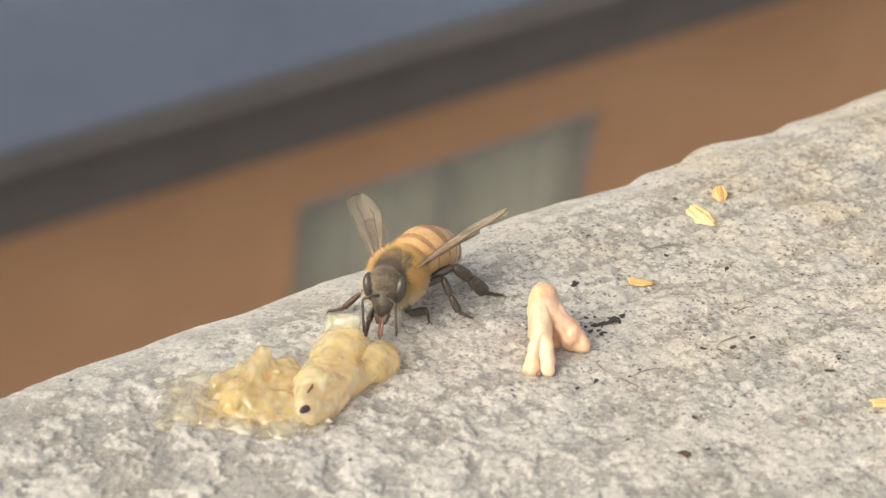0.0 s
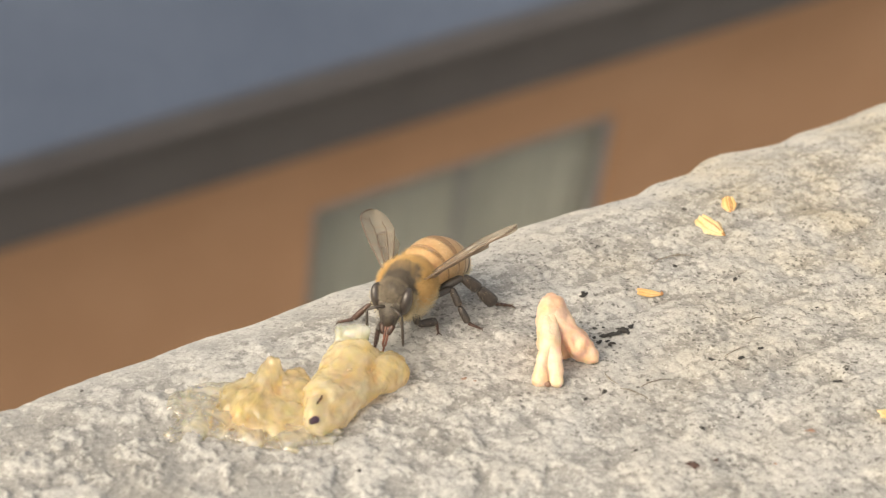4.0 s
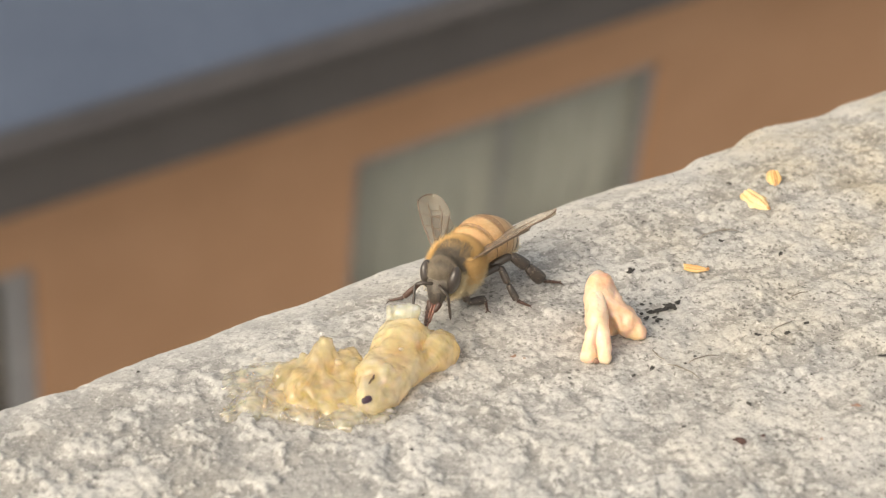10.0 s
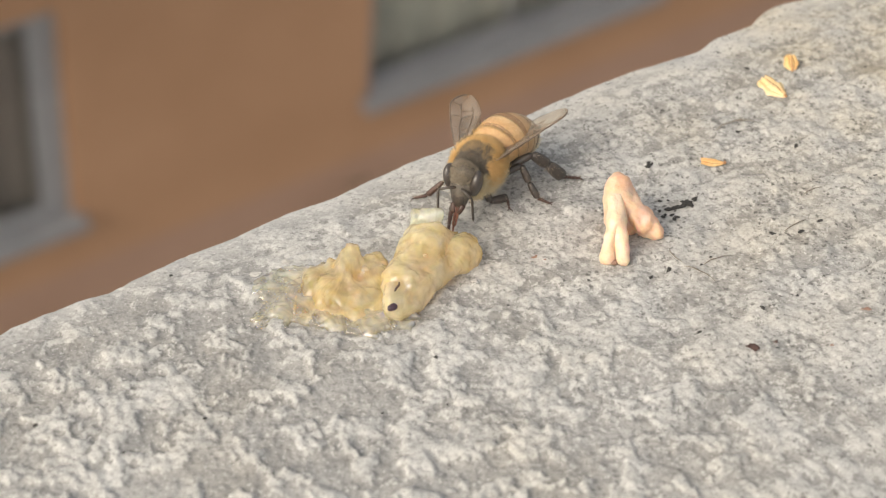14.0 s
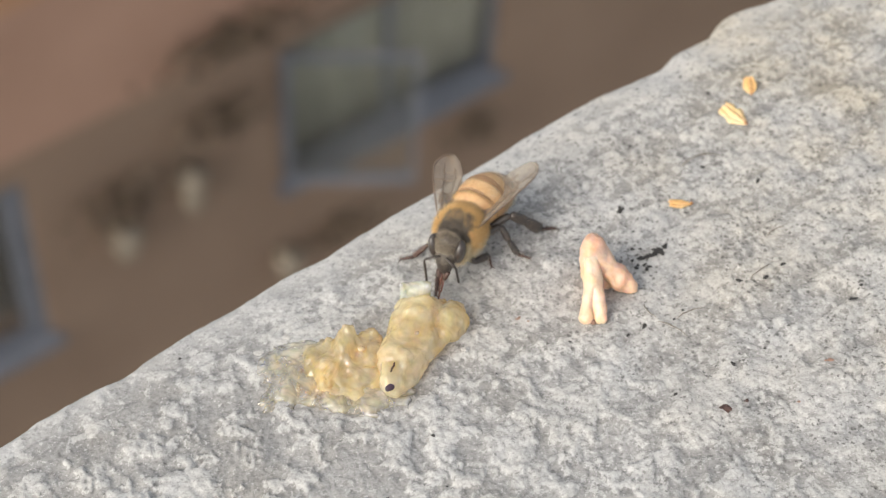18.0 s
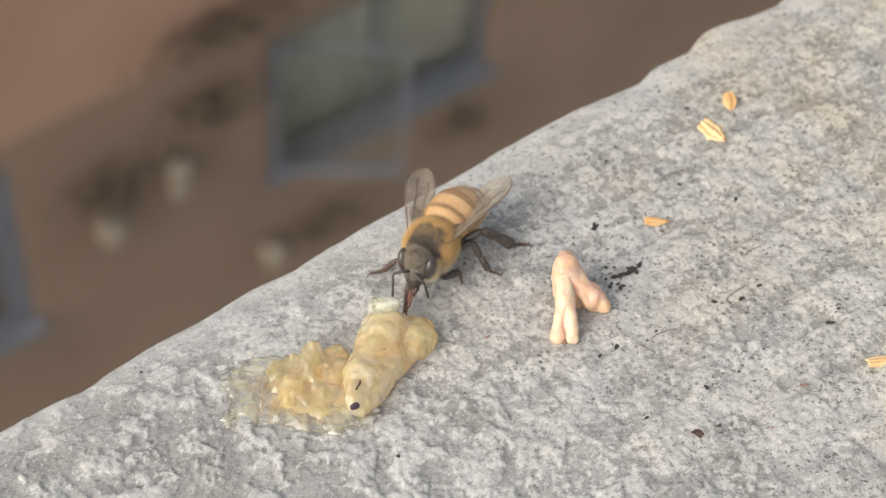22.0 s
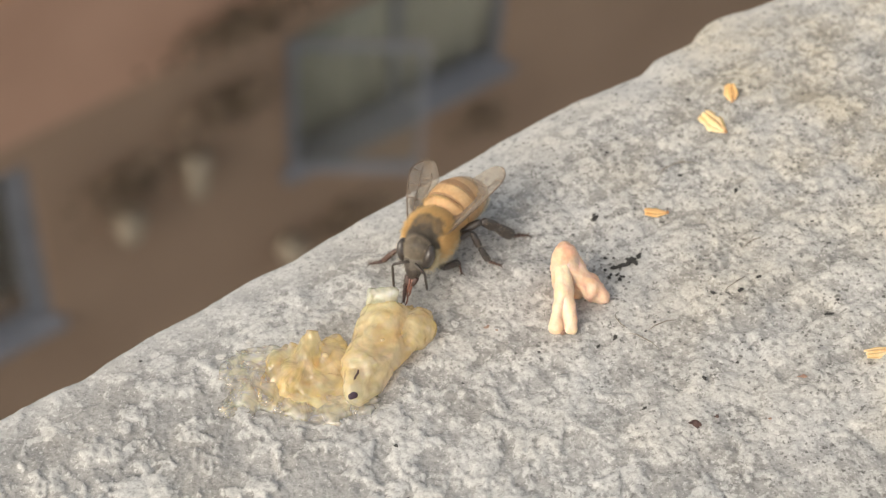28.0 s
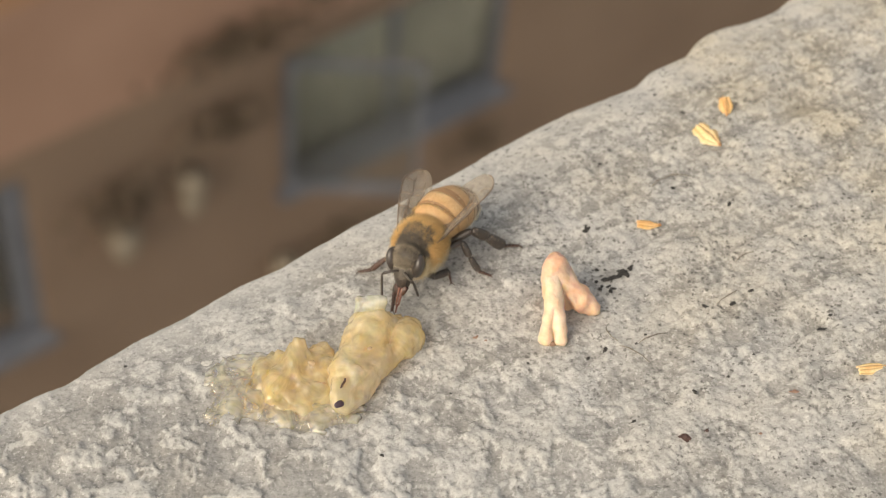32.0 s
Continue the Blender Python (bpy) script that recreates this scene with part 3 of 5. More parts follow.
def build_coping():
    s = np.concatenate([np.linspace(-200, -9, 40)[:-1], np.linspace(-9, -5.6, 40)[:-1], np.arange(-5.6, 7.6, 0.021), np.linspace(7.6, 11, 40)[1:], np.linspace(11, 200, 40)[1:]])
    edge_s, edge_o = np.array(EDGE).T
    o_edge = np.interp(s, edge_s, edge_o)
    k = np.hanning(9) / np.hanning(9).sum()
    o_edge = np.convolve(np.pad(o_edge, 4, "edge"), k, "valid") + 0.008 * fbm(s * 3.1, s * 0, octaves=3, seed=5) - 0.012
    sag = np.interp(s, *np.array(SAG).T)
    flat = np.concatenate([np.linspace(-24, -7, 20)[:-1], np.linspace(-7, -5.2, 20)[:-1], np.arange(-5.2, -0.001, 0.021)])
    rows_o, rows_z = [np.full(len(s), -24.0), np.full(len(s), -24.0)], [np.full(len(s), -12.0), np.full(len(s), -0.4)]
    r = 0.22 + 0.08 * np.clip((s + 0.5) / 3.0, 0, 1) + 0.03 * fbm(s * 1.7, s * 0 + 9, octaves=2, seed=8)
    brink = 0.35
    inner_o, inner_z = o_edge + r * math.sin(brink), sag - r * (1 - math.cos(brink))
    for q in flat:
        rows_o.append(q + inner_o * (1 if q > -5.2 else max(0.0, (q + 24) / 18.8)))
        rows_z.append(inner_z * max(0.0, 1 + q / 0.9) ** 2)
    for a in np.linspace(brink, math.pi / 2, 20)[1:]:
        rows_o.append(o_edge + r * math.sin(a))
        rows_z.append(sag - r + r * math.cos(a))
    o_edge = o_edge + r
    for d in (0.3, 0.7, 1.2, 2.0, 3.5, 6.0, 11.8):
        rows_o.append(o_edge + 0.03 * fbm(s * 1.2, s * 0 + d, seed=2))
        rows_z.append(sag - r - d)
    o, z = np.array(rows_o), np.array(rows_z)
    x, y = s * ALONG[0] + o * OUT[0], s * ALONG[1] + o * OUT[1]
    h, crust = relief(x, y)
    z = z + h * np.clip(1 + z / 0.6, 0.2, 1)
    x, y, z, crust = (np.concatenate([v[:, :1], v, v[:, -1:]], 1) for v in (x, y, z, crust))
    z[:, 0] = z[:, -1] = -12.0
    n, m = z.shape
    verts = np.stack([x, y, z], -1).reshape(-1, 3) * CM
    i = np.arange(n * m).reshape(n, m)
    quads = np.stack([i[:-1, :-1], i[:-1, 1:], i[1:, 1:], i[1:, :-1]], -1).reshape(-1, 4)
    me = bpy.data.meshes.new("coping")
    me.vertices.add(len(verts))
    me.vertices.foreach_set("co", verts.ravel())
    me.loops.add(quads.size)
    me.loops.foreach_set("vertex_index", quads.ravel())
    me.polygons.add(len(quads))
    me.polygons.foreach_set("loop_start", np.arange(0, quads.size, 4))
    me.polygons.foreach_set("use_smooth", np.ones(len(quads), bool))
    me.update()
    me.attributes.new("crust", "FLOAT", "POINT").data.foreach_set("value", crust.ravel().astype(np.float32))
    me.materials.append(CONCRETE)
    ob = new("coping", me)
    ob.matrix_basis = LEDGE
    tagged(ob, "rough pale grey concrete coping with a worn wavy edge", "ledge", kind="structure")
    # the wall that carries it, down to the yard, and the terrace behind it
    def corner(along, out, z=None):
        p = LEDGE @ Vector((along * ALONG[0] + out * OUT[0], along * ALONG[1] + out * OUT[1], -0.112))
        return (p.x, p.y, p.z if z is None else z)

    def block(s0, s1, o0, o1, low, high=None):
        v = [corner(a, o, z) for z in (low, high) for a, o in ((s0, o0), (s1, o0), (s1, o1), (s0, o1))]
        return mesh_of(v, [(3, 2, 1, 0), (4, 5, 6, 7), (0, 1, 5, 4), (1, 2, 6, 5), (2, 3, 7, 6), (3, 0, 4, 7)], smooth=False)

    wall = part("wall_parapet", block(-1.99, 1.99, -0.225, -0.004, GROUND_Z), PARAPET, None, "grey plastered wall under the concrete coping")
    terrace = part("floor", block(-1.99, 1.99, -3.2, -0.229, -1.2, -1.05), PAVING, None, "plain grey terrace floor behind the parapet")
    tagged(terrace, category="floor", kind="structure")
    house_wall = part("wall_terrace", block(-1.99, 1.99, -3.45, -3.204, GROUND_Z, 0.4), PARAPET, None, "plain grey plastered wall at the back of the terrace")
    tagged(house_wall, category="wall", kind="structure")
    tagged(wall, category="wall", kind="structure")


build_coping()


def height(x, y):
    return float(relief(np.array([x]), np.array([y]))[0][0])


# ---- the fruit gel ----
def cells(x, y, z, count, low, high, seed):
    """How far each place lies from the nearest of some scattered grains."""
    g = np.random.RandomState(seed)
    best = np.full(np.shape(x), 9.0)
    for p in g.uniform(low, high, (count, 3)):
        best = np.minimum(best, (x - p[0]) ** 2 + (y - p[1]) ** 2 + (z - p[2]) ** 2)
    return np.sqrt(best)


def build_gel():
    """Two lumps of yellow fruit flesh with a drying film beside them."""
    x0, y0 = -0.75, -1.25
    base = on_ledge(x0, y0)
    ob = thing("fruit_pulp", base, "glossy yellow translucent fruit pulp lumps stuck on concrete", "food scrap")

    def rough(x, y, z, k, amp, seed):
        return amp * fbm(x * k, y * k, z * k, octaves=3, seed=seed)

    def right_lump(x, y, z):
        d = soft(0.07,
                 capsule(x, y, z, (0.055, -0.33, 0.105), (0.10, -0.12, 0.14), 0.135, 0.185),
                 capsule(x, y, z, (0.10, -0.12, 0.14), (0.22, 0.26, 0.15), 0.195, 0.215),
                 ellipsoid(x, y, z, (0.25, 0.42, 0.17), (0.20, 0.22, 0.20)),
                 capsule(x, y, z, (0.18, -0.22, 0.07), (0.33, 0.14, 0.10), 0.115, 0.15),
                 ellipsoid(x, y, z, (0.42, 0.38, 0.09), (0.22, 0.25, 0.16)))
        end = soft(0.05,
                   ellipsoid(x, y, z, (0.56, 0.49, 0.09), (0.17, 0.20, 0.15)),
                   ellipsoid(x, y, z, (0.63, 0.40, 0.05), (0.10, 0.14, 0.13)))
        d = soft(0.05, d, end)
        grains = 0.22 * (np.minimum(cells(x, y, z, 120, (-0.2, -0.55, 0.0), (0.8, 0.75, 0.42), 5), 0.16) - 0.085)
        crumple = 0.060 * fbm(x * 5.0 + 2, y * 5.0, z * 5.0, octaves=3, seed=50) + 0.012 * np.abs(fbm(x * 6, y * 6 + 4, z * 6, octaves=2, seed=51)) - 0.012 + grains + 0.014 * fbm(x * 22, y * 22, z * 22, octaves=2, seed=52)
        fold = 0.034 * np.exp(-((x - 0.45 - 0.30 * (y - 0.30)) / 0.020) ** 2) * np.clip((y - 0.1) * 8, 0, 1)
        return np.maximum(d + fold + crumple, -z - 0.05)

    def left_lump(x, y, z):
        d = soft(0.05,
                 ellipsoid(x, y, z, (-0.40, -0.12, 0.06), (0.30, 0.33, 0.20)),
                 ellipsoid(x, y, z, (-0.20, -0.02, 0.08), (0.17, 0.26, 0.20)),
                 capsule(x, y, z, (-0.38, 0.02, 0.18), (-0.365, 0.10, 0.38), 0.15, 0.055),
                 capsule(x, y, z, (-0.36, 0.02, 0.24), (-0.19, 0.15, 0.17), 0.11, 0.08),
                 capsule(x, y, z, (-0.48, 0.04, 0.12), (-0.56, 0.13, 0.22), 0.10, 0.04),
                 ellipsoid(x, y, z, (-0.60, 0.00, 0.03), (0.19, 0.24, 0.12)),
                 ellipsoid(x, y, z, (-0.50, -0.34, 0.02), (0.20, 0.14, 0.08)),
                 ellipsoid(x, y, z, (-0.14, -0.22, 0.05), (0.14, 0.16, 0.12)))
        crumple = 0.055 * fbm(x * 4 + 3, y * 4, z * 4, octaves=2, seed=60) + 0.040 * np.abs(fbm(x * 10, y * 10, z * 10, octaves=2, seed=61))
        folds = 0.022 * np.abs(np.sin(8 * x + 2.5 * y + 3 * fbm(x * 3, y * 3, z * 3, octaves=2, seed=66)))
        return np.maximum(d + crumple + folds - 0.026 + 0.010 * fbm(x * 22, y * 22, z * 22, octaves=2, seed=62), -z - 0.05)

    def pale_tip(x, y, z):
        # a flat slip standing on edge behind the lump
        a, d, c = np.abs(x - 0.26 - 0.05 * (z - 0.3)) - 0.095 - 0.06 * np.clip(z - 0.25, 0, 1), np.abs(y - 0.60) - 0.014, np.abs(z - 0.20) - 0.195
        slab = np.sqrt(np.maximum(a, 0) ** 2 + np.maximum(d, 0) ** 2 + np.maximum(c, 0) ** 2) + np.minimum(np.maximum(a, np.maximum(d, c)), 0) - 0.030
        d = soft(0.08, slab, capsule(x, y, z, (0.24, 0.47, 0.20), (0.25, 0.54, 0.20), 0.15, 0.13))
        return np.maximum(d + 0.05 * np.abs(fbm(x * 5, y * 5, z * 5, octaves=3, seed=70)) - 0.018 + rough(x, y, z, 22, 0.008, 71), -z - 0.05)

    def film(x, y, z):
        d = soft(0.05, ellipsoid(x, y, z, (-0.74, -0.08, 0.0), (0.38, 0.26, 0.07)),
                 ellipsoid(x, y, z, (-0.62, 0.04, 0.0), (0.33, 0.16, 0.05)),
                 ellipsoid(x, y, z, (-0.45, -0.34, 0.0), (0.42, 0.16, 0.036)),
                 ellipsoid(x, y, z, (-0.12, -0.36, 0.0), (0.22, 0.12, 0.045)))
        ridges = 0.045 * np.abs(fbm(x * 5 + y * 4, y * 12 - x * 5, z * 5, octaves=3, seed=83)) - 0.03
        return np.maximum(d + ridges + rough(x, y, z, 6, 0.04, 80), -z - 0.05)

    def meet(field, start, step):
        """The first point inside a field on the way from start."""
        p = np.array(start, float)
        while field(*(np.array([c]) for c in p))[0] > 0:
            p = p + np.array(step)
        return p * CM

    part("pulp_lump", cm(blob(right_lump, (-0.4, -0.75, -0.12), (0.98, 0.95, 0.6), 0.020)), GEL, ob, "large opaque yellow lump")
    part("pulp_lump", cm(blob(left_lump, (-0.95, -0.55, -0.12), (0.15, 0.45, 0.5), 0.020)), GEL_CLEAR, ob, "clear glossy yellow lump")
    part("pulp_tip", cm(blob(pale_tip, (-0.15, 0.0, -0.12), (0.6, 0.9, 0.56), 0.016)), GEL_PALE, ob, "pale whitish tip")
    part("gel_film", cm(blob(film, (-1.25, -0.7, -0.1), (0.25, 0.4, 0.2), 0.022)), FILM, ob, "thin clear dried film")
    part("spot", cm(blob(lambda x, y, z: ellipsoid(x, y, z, (0, 0, 0), (0.044, 0.036, 0.022)) + 0.014 * fbm(x * 16, y * 16, z * 16, octaves=2, seed=4),
                         (-0.1, -0.1, -0.06), (0.1, 0.1, 0.06), 0.011)), PURPLE, ob, "dark purple spot",
         Matrix.Translation(meet(right_lump, (0.03, -0.9, 0.188), (0, 0.004, 0))) @ pose(0, 0, 0, 58, 0, 10))
    part("fibre", cm(tube_vf([(0.02, 0.05, 0), (0.018, 0.02, 0.006), (-0.004, -0.012, 0.008), (-0.01, -0.035, 0.004), (-0.03, -0.05, 0)], [0.008, 0.011, 0.009, 0.011, 0.007], 7)),
         MAROON, ob, "short dark brown fibre", Matrix.Translation(meet(right_lump, (0.052, -0.300, 0.6), (0, 0, -0.004))) @ pose(0, 0, 0, 25, 0, 0))
    # wet ridges at the edge of the film, added as its curved glints
    for points in ([(-0.69, -0.01, 0.075), (-0.705, -0.07, 0.085), (-0.69, -0.13, 0.08), (-0.645, -0.175, 0.07)], [(-0.80, -0.06, 0.05), (-0.835, -0.16, 0.055), (-0.84, -0.28, 0.05), (-0.835, -0.40, 0.035)],
                   [(-0.90, 0.06, 0.035), (-0.80, 0.08, 0.045), (-0.70, 0.06, 0.06)]):
        part("glint_ridge", cm(tube_vf(points, [0.012] + [0.020] * (len(points) - 2) + [0.012], 8)), GEL_CLEAR, ob, "raised wet ridge of juice added for a glint")
    # beads of juice along the film, added as small glints
    for k, (x, y, z, r) in enumerate(((-0.60, -0.20, 0.10, 0.035), (-0.72, -0.22, 0.05, 0.03), (-0.24, -0.06, 0.28, 0.03), (-0.47, 0.10, 0.14, 0.03), (0.28, 0.05, 0.35, 0.02))):
        part("glint_bead", cm(blob(lambda a, b, c: ellipsoid(a, b, c, (0, 0, 0), (r, r * 1.3, r * 0.7)), (-r - .03, -r * 1.3 - .03, -r - .02), (r + .03, r * 1.3 + .03, r + .02), 0.009)),
             GEL_CLEAR, ob, "wet bead of juice added for a glint", pose(x * CM, y * CM, z * CM, 0, 0, 30 * k))


build_gel()


# ---- the pink scrap ----
def build_pink():
    ob = thing("pulp_scrap", on_ledge(1.2, -0.45), "pink and cream fleshy fruit scrap standing on three lobes", "food scrap")

    def skin(x, y, z, seed):
        return 0.030 * fbm(x * 7, y * 7, z * 7, octaves=3, seed=seed) + 0.013 * fbm(x * 22, y * 22, z * 8, octaves=3, seed=100 + seed)

    def body(x, y, z):
        d = soft(0.06, capsule(x, y, z, (0.01, 0.22, 0.06), (0.0, 0.26, 0.43), 0.125, 0.105),
                 capsule(x, y, z, (-0.015, 0.08, 0.16), (-0.02, 0.17, 0.40), 0.095, 0.105),
                 capsule(x, y, z, (0.01, 0.20, 0.40), (0.09, 0.16, 0.26), 0.115, 0.12),
                 capsule(x, y, z, (0.10, 0.12, 0.08), (0.10, 0.14, 0.26), 0.10, 0.11))
        return np.maximum(d + skin(x, y, z, 90), -z - 0.04)

    def side(x, y, z):
        d = soft(0.06, capsule(x, y, z, (0.05, 0.16, 0.34), (0.25, 0.06, 0.14), 0.125, 0.105),
                 capsule(x, y, z, (0.24, 0.06, 0.14), (0.34, 0.02, 0.06), 0.095, 0.058))
        return np.maximum(d + 1.5 * skin(x, y, z, 91), -z - 0.04)

    def front(x, y, z):
        d = soft(0.05, capsule(x, y, z, (-0.010, 0.14, 0.41), (-0.024, -0.10, 0.26), 0.056, 0.082),
                 capsule(x, y, z, (-0.024, -0.10, 0.26), (-0.092, -0.345, 0.062), 0.076, 0.070))
        return np.maximum(d + 0.8 * skin(x, y, z, 92), -z - 0.04)

    def front_other(x, y, z):
        d = soft(0.05, capsule(x, y, z, (-0.004, 0.13, 0.40), (0.004, -0.10, 0.26), 0.056, 0.080),
                 capsule(x, y, z, (0.004, -0.10, 0.26), (0.052, -0.355, 0.060), 0.074, 0.066))
        return np.maximum(d + 0.8 * skin(x, y, z, 93), -z - 0.04)

    part("body", cm(blob(body, (-0.26, -0.18, -0.09), (0.24, 0.44, 0.66), 0.018)), PINK, ob)
    part("side_lobe", cm(blob(side, (-0.16, -0.16, -0.09), (0.5, 0.36, 0.6), 0.018)), PINK, ob)
    part("front_lobe", cm(blob(front, (-0.24, -0.5, -0.09), (0.1, 0.2, 0.62), 0.016)), CREAM, ob, "cream coloured lobe")
    part("front_lobe", cm(blob(front_other, (-0.1, -0.52, -0.09), (0.18, 0.2, 0.62), 0.016)), CREAM, ob, "cream coloured lobe")
    part("torn_tip", cm(blob(lambda x, y, z: ellipsoid(x, y, z, (0, 0, 0), (0.03, 0.025, 0.025)) + 0.014 * fbm(x * 30, y * 30, z * 30, octaves=2, seed=9), (-0.06, -0.06, -0.06), (0.06, 0.06, 0.06), 0.01)),
         RUST, ob, "brown torn end", pose(-0.02 * CM, -0.40 * CM, 0.03 * CM))


build_pink()


# ---- flakes and grit ----
def flake_vf(length, width, seed, fold=0.32, lift=0.10):
    """A papery husk flake: creased along its middle, torn at one end and drawn to a tip at the other."""
    n, m = 19, 15
    top, bottom = [], []
    for i in range(n):
        u = i / (n - 1)
        w = width * (0.78 + 0.30 * math.sin(math.pi * min(1.0, u * 1.1)) - 0.62 * max(0.0, u - 0.55) / 0.45) * (1 + 0.10 * noise.noise((u * 5, seed, 0)))
        for j in range(m):
            v = j / (m - 1) * 2 - 1
            torn = 0.07 * length * noise.noise((v * 3.1, seed, 4)) * (1 - u)
            z = fold * w * 0.5 * (1 - abs(v) ** 1.2) + 0.05 * width * math.cos(v * 9.5 + seed) + lift * length * (1 - u) ** 2 + 0.02 * width * noise.noise((u * 6, v * 3, seed))
            p = ((u - 0.5) * length + torn, v * w / 2 + 0.03 * width * noise.noise((u * 4, seed, v)), z)
            top.append(p)
            bottom.append((p[0], p[1], p[2] - 0.008))
    faces, k = [], n * m
    for i in range(n - 1):
        for j in range(m - 1):
            a = i * m + j
            faces.append((a, a + m, a + m + 1, a + 1))
            faces.append((k + a, k + a + 1, k + a + m + 1, k + a + m))
    for i in range(n - 1):
        a, b = i * m, i * m + m - 1
        faces.append((a, k + a, k + a + m, a + m))
        faces.append((b, b + m, k + b + m, k + b))
    for j in range(m - 1):
        a, b = j, (n - 1) * m + j
        faces.append((a, a + 1, k + a + 1, k + a))
        faces.append((b, k + b, k + b + 1, b + 1))
    return top + bottom, faces


FLAKES = ((2.755, 2.00, 0.32, 0.20, -46, 10, FLAKE_PALE, "pale orange creased husk flake"),
          (2.951, 2.44, 0.25, 0.13, -86, 12, FLAKE, "small bright orange husk flake"),
          (2.105, 0.722, 0.23, 0.10, 3, 10, FLAKE, "narrow orange husk flake"),
          (4.07, -1.125, 0.31, 0.12, 17, 6, FLAKE_PALE, "long pale orange husk flake"),
          (4.40, -1.115, 0.20, 0.12, 33, 12, FLAKE, "short orange husk flake"))
for n, (x, y, length, width, turn, tilt, material, text) in enumerate(FLAKES):
    flake = thing("husk_flake", on_ledge(x, y, height(x, y) + 0.014, turn, tilt * 0.6, tilt * 0.4), text + " on concrete", "flake", "orange flakes")
    part("blade", cm(flake_vf(length, width, n * 3.1 + 1)), material, flake)
    part("rib", cm(tube_vf([(-0.38 * length, 0.004, 0.16 * width + 0.072 * length), (-0.1 * length, 0.006, 0.17 * width + 0.032 * length), (0.2 * length, 0.003, 0.14 * width + 0.012 * length), (0.46 * length, 0, 0.06 * width)],
                           [0.003, 0.006, 0.006, 0.003], 6)), FLAKE_TIP if n < 2 else FLAKE, flake, "darker crease")
    part("tip", cm(limb_vf((0.42 * length, 0.0, 0.012), (0.53 * length, -0.01, 0.006), 0.018, 0.010, 1.1, 8)), FLAKE_TIP, flake, "brown dried tip")


def grain_mesh(seed, stretch=(1, 1, 1)):
    """A jagged crumb of about unit radius."""
    bm = bmesh.new()
    bmesh.ops.create_icosphere(bm, subdivisions=3, radius=1)
    for v in bm.verts:
        k = 1 + 0.65 * noise.noise(v.co * 1.1 + Vector((seed * 7.3, 0, 0))) + 0.45 * noise.noise(v.co * 2.6 + Vector((0, seed * 3.1, 0))) + 0.2 * noise.noise(v.co * 6 + Vector((0, 0, seed)))
        v.co = Vector((v.co.x * stretch[0], v.co.y * stretch[1], v.co.z * stretch[2])) * k
    me = bpy.data.meshes.new("grain")
    bm.to_mesh(me)
    bm.free()
    return me


def scatter_grain(name, spots, material, label, category, group, seed):
    for n, (x, y, size, stretch, turn) in enumerate(spots):
        me = grain_mesh(seed + n, (stretch, 1, 0.45))
        me.transform(Matrix.Scale(size * 0.52 * CM, 4))
        ob = part(name, me, material, None, label, on_ledge(x, y, height(x, y) + size * 0.12, turn, 0, 0))
        tagged(ob, category=category, group=group)


scatter_grain("grit_speck", ((2.33, -1.95, 0.075, 1.4, -20), (2.53, -1.86, 0.036, 1.1, 10)), MAROON, "dark maroon grit speck on concrete", "grit", "maroon grit", 3)
# the speck at (-3.557, -3.09) stands in for a dark hole in the concrete
scatter_grain("grit_speck", ((3.645, -0.63, 0.040, 1.9, 15), (3.74, -0.47, 0.028, 1.1, 0), (-2.74, -1.12, 0.024, 1.1, 0), (-0.33, -2.17, 0.027, 1.1, 0), (0.253, -1.42, 0.018, 1.2, 40),
                             (2.446, -1.404, 0.030, 1.8, -60), (2.897, 1.011, 0.034, 1.6, 70), (2.362, 1.263, 0.040, 1.5, 10), (1.652, 1.625, 0.026, 1.5, 5), (1.50, 0.70, 0.022, 1.8, 40),
                             (-2.17, -3.01, 0.024, 1.1, 0), (-2.77, -3.41, 0.024, 1.2, 0), (1.655, -0.886, 0.036, 1.7, 80), (2.85, -0.32, 0.034, 1.8, 40), (2.6, -0.35, 0.036, 2.0, -30),
                             (1.89, -1.76, 0.022, 1.9, 40), (2.237, 2.655, 0.022, 1.4, 0), (-0.73, -2.85, 0.022, 1.2, 0), (3.0, -0.95, 0.02, 1.4, 0), (3.6, 0.6, 0.022, 1.5, 20), (-3.557, -3.09, 0.05, 1.1, 0), (1.504, 0.644, 0.045, 1.9, 55), (2.51, 2.387, 0.03, 1.8, -30), (2.761, -1.207, 0.026, 1.3, 0), (3.037, -0.145, 0.03, 2.0, 30), (1.597, 0.145, 0.03, 1.3, 0),
                             (2.03, -0.712, 0.022, 1.2, 0), (1.941, -0.824, 0.022, 1.2, 0), (1.498, -0.978, 0.026, 1.5, 60),
                             (4.3, 1.2, 0.024, 1.5, 60), (0.95, -1.05, 0.018, 1.3, 0), (-0.2, -2.75, 0.018, 1.2, 0)), SOOT, "tiny black grit speck on concrete", "grit", "black grit", 20)
scatter_grain("rusty_crumb", ((0.47, -0.72, 0.034, 1.6, 20), (0.56, -0.78, 0.02, 1.2, 0), (3.34, -1.40, 0.034, 2.0, 5), (3.0, -1.9, 0.02, 1.4, 0)), RUST, "small rusty brown crumb on concrete", "crumb", "rusty crumbs", 60)
scatter_grain("stone_chip", ((1.446, 0.163, 0.07, 1.3, 60), (0.17, -0.70, 0.06, 1.2, 60), (-1.99, -1.07, 0.055, 1.9, 15), (-0.04, -1.13, 0.06, 1.3, 40), (-1.74, -0.91, 0.045, 1.5, 0), (2.43, -1.33, 0.045, 1.6, 40)), CHIP, "small whitish stone chip on concrete", "stone chip", "stone chips", 80)
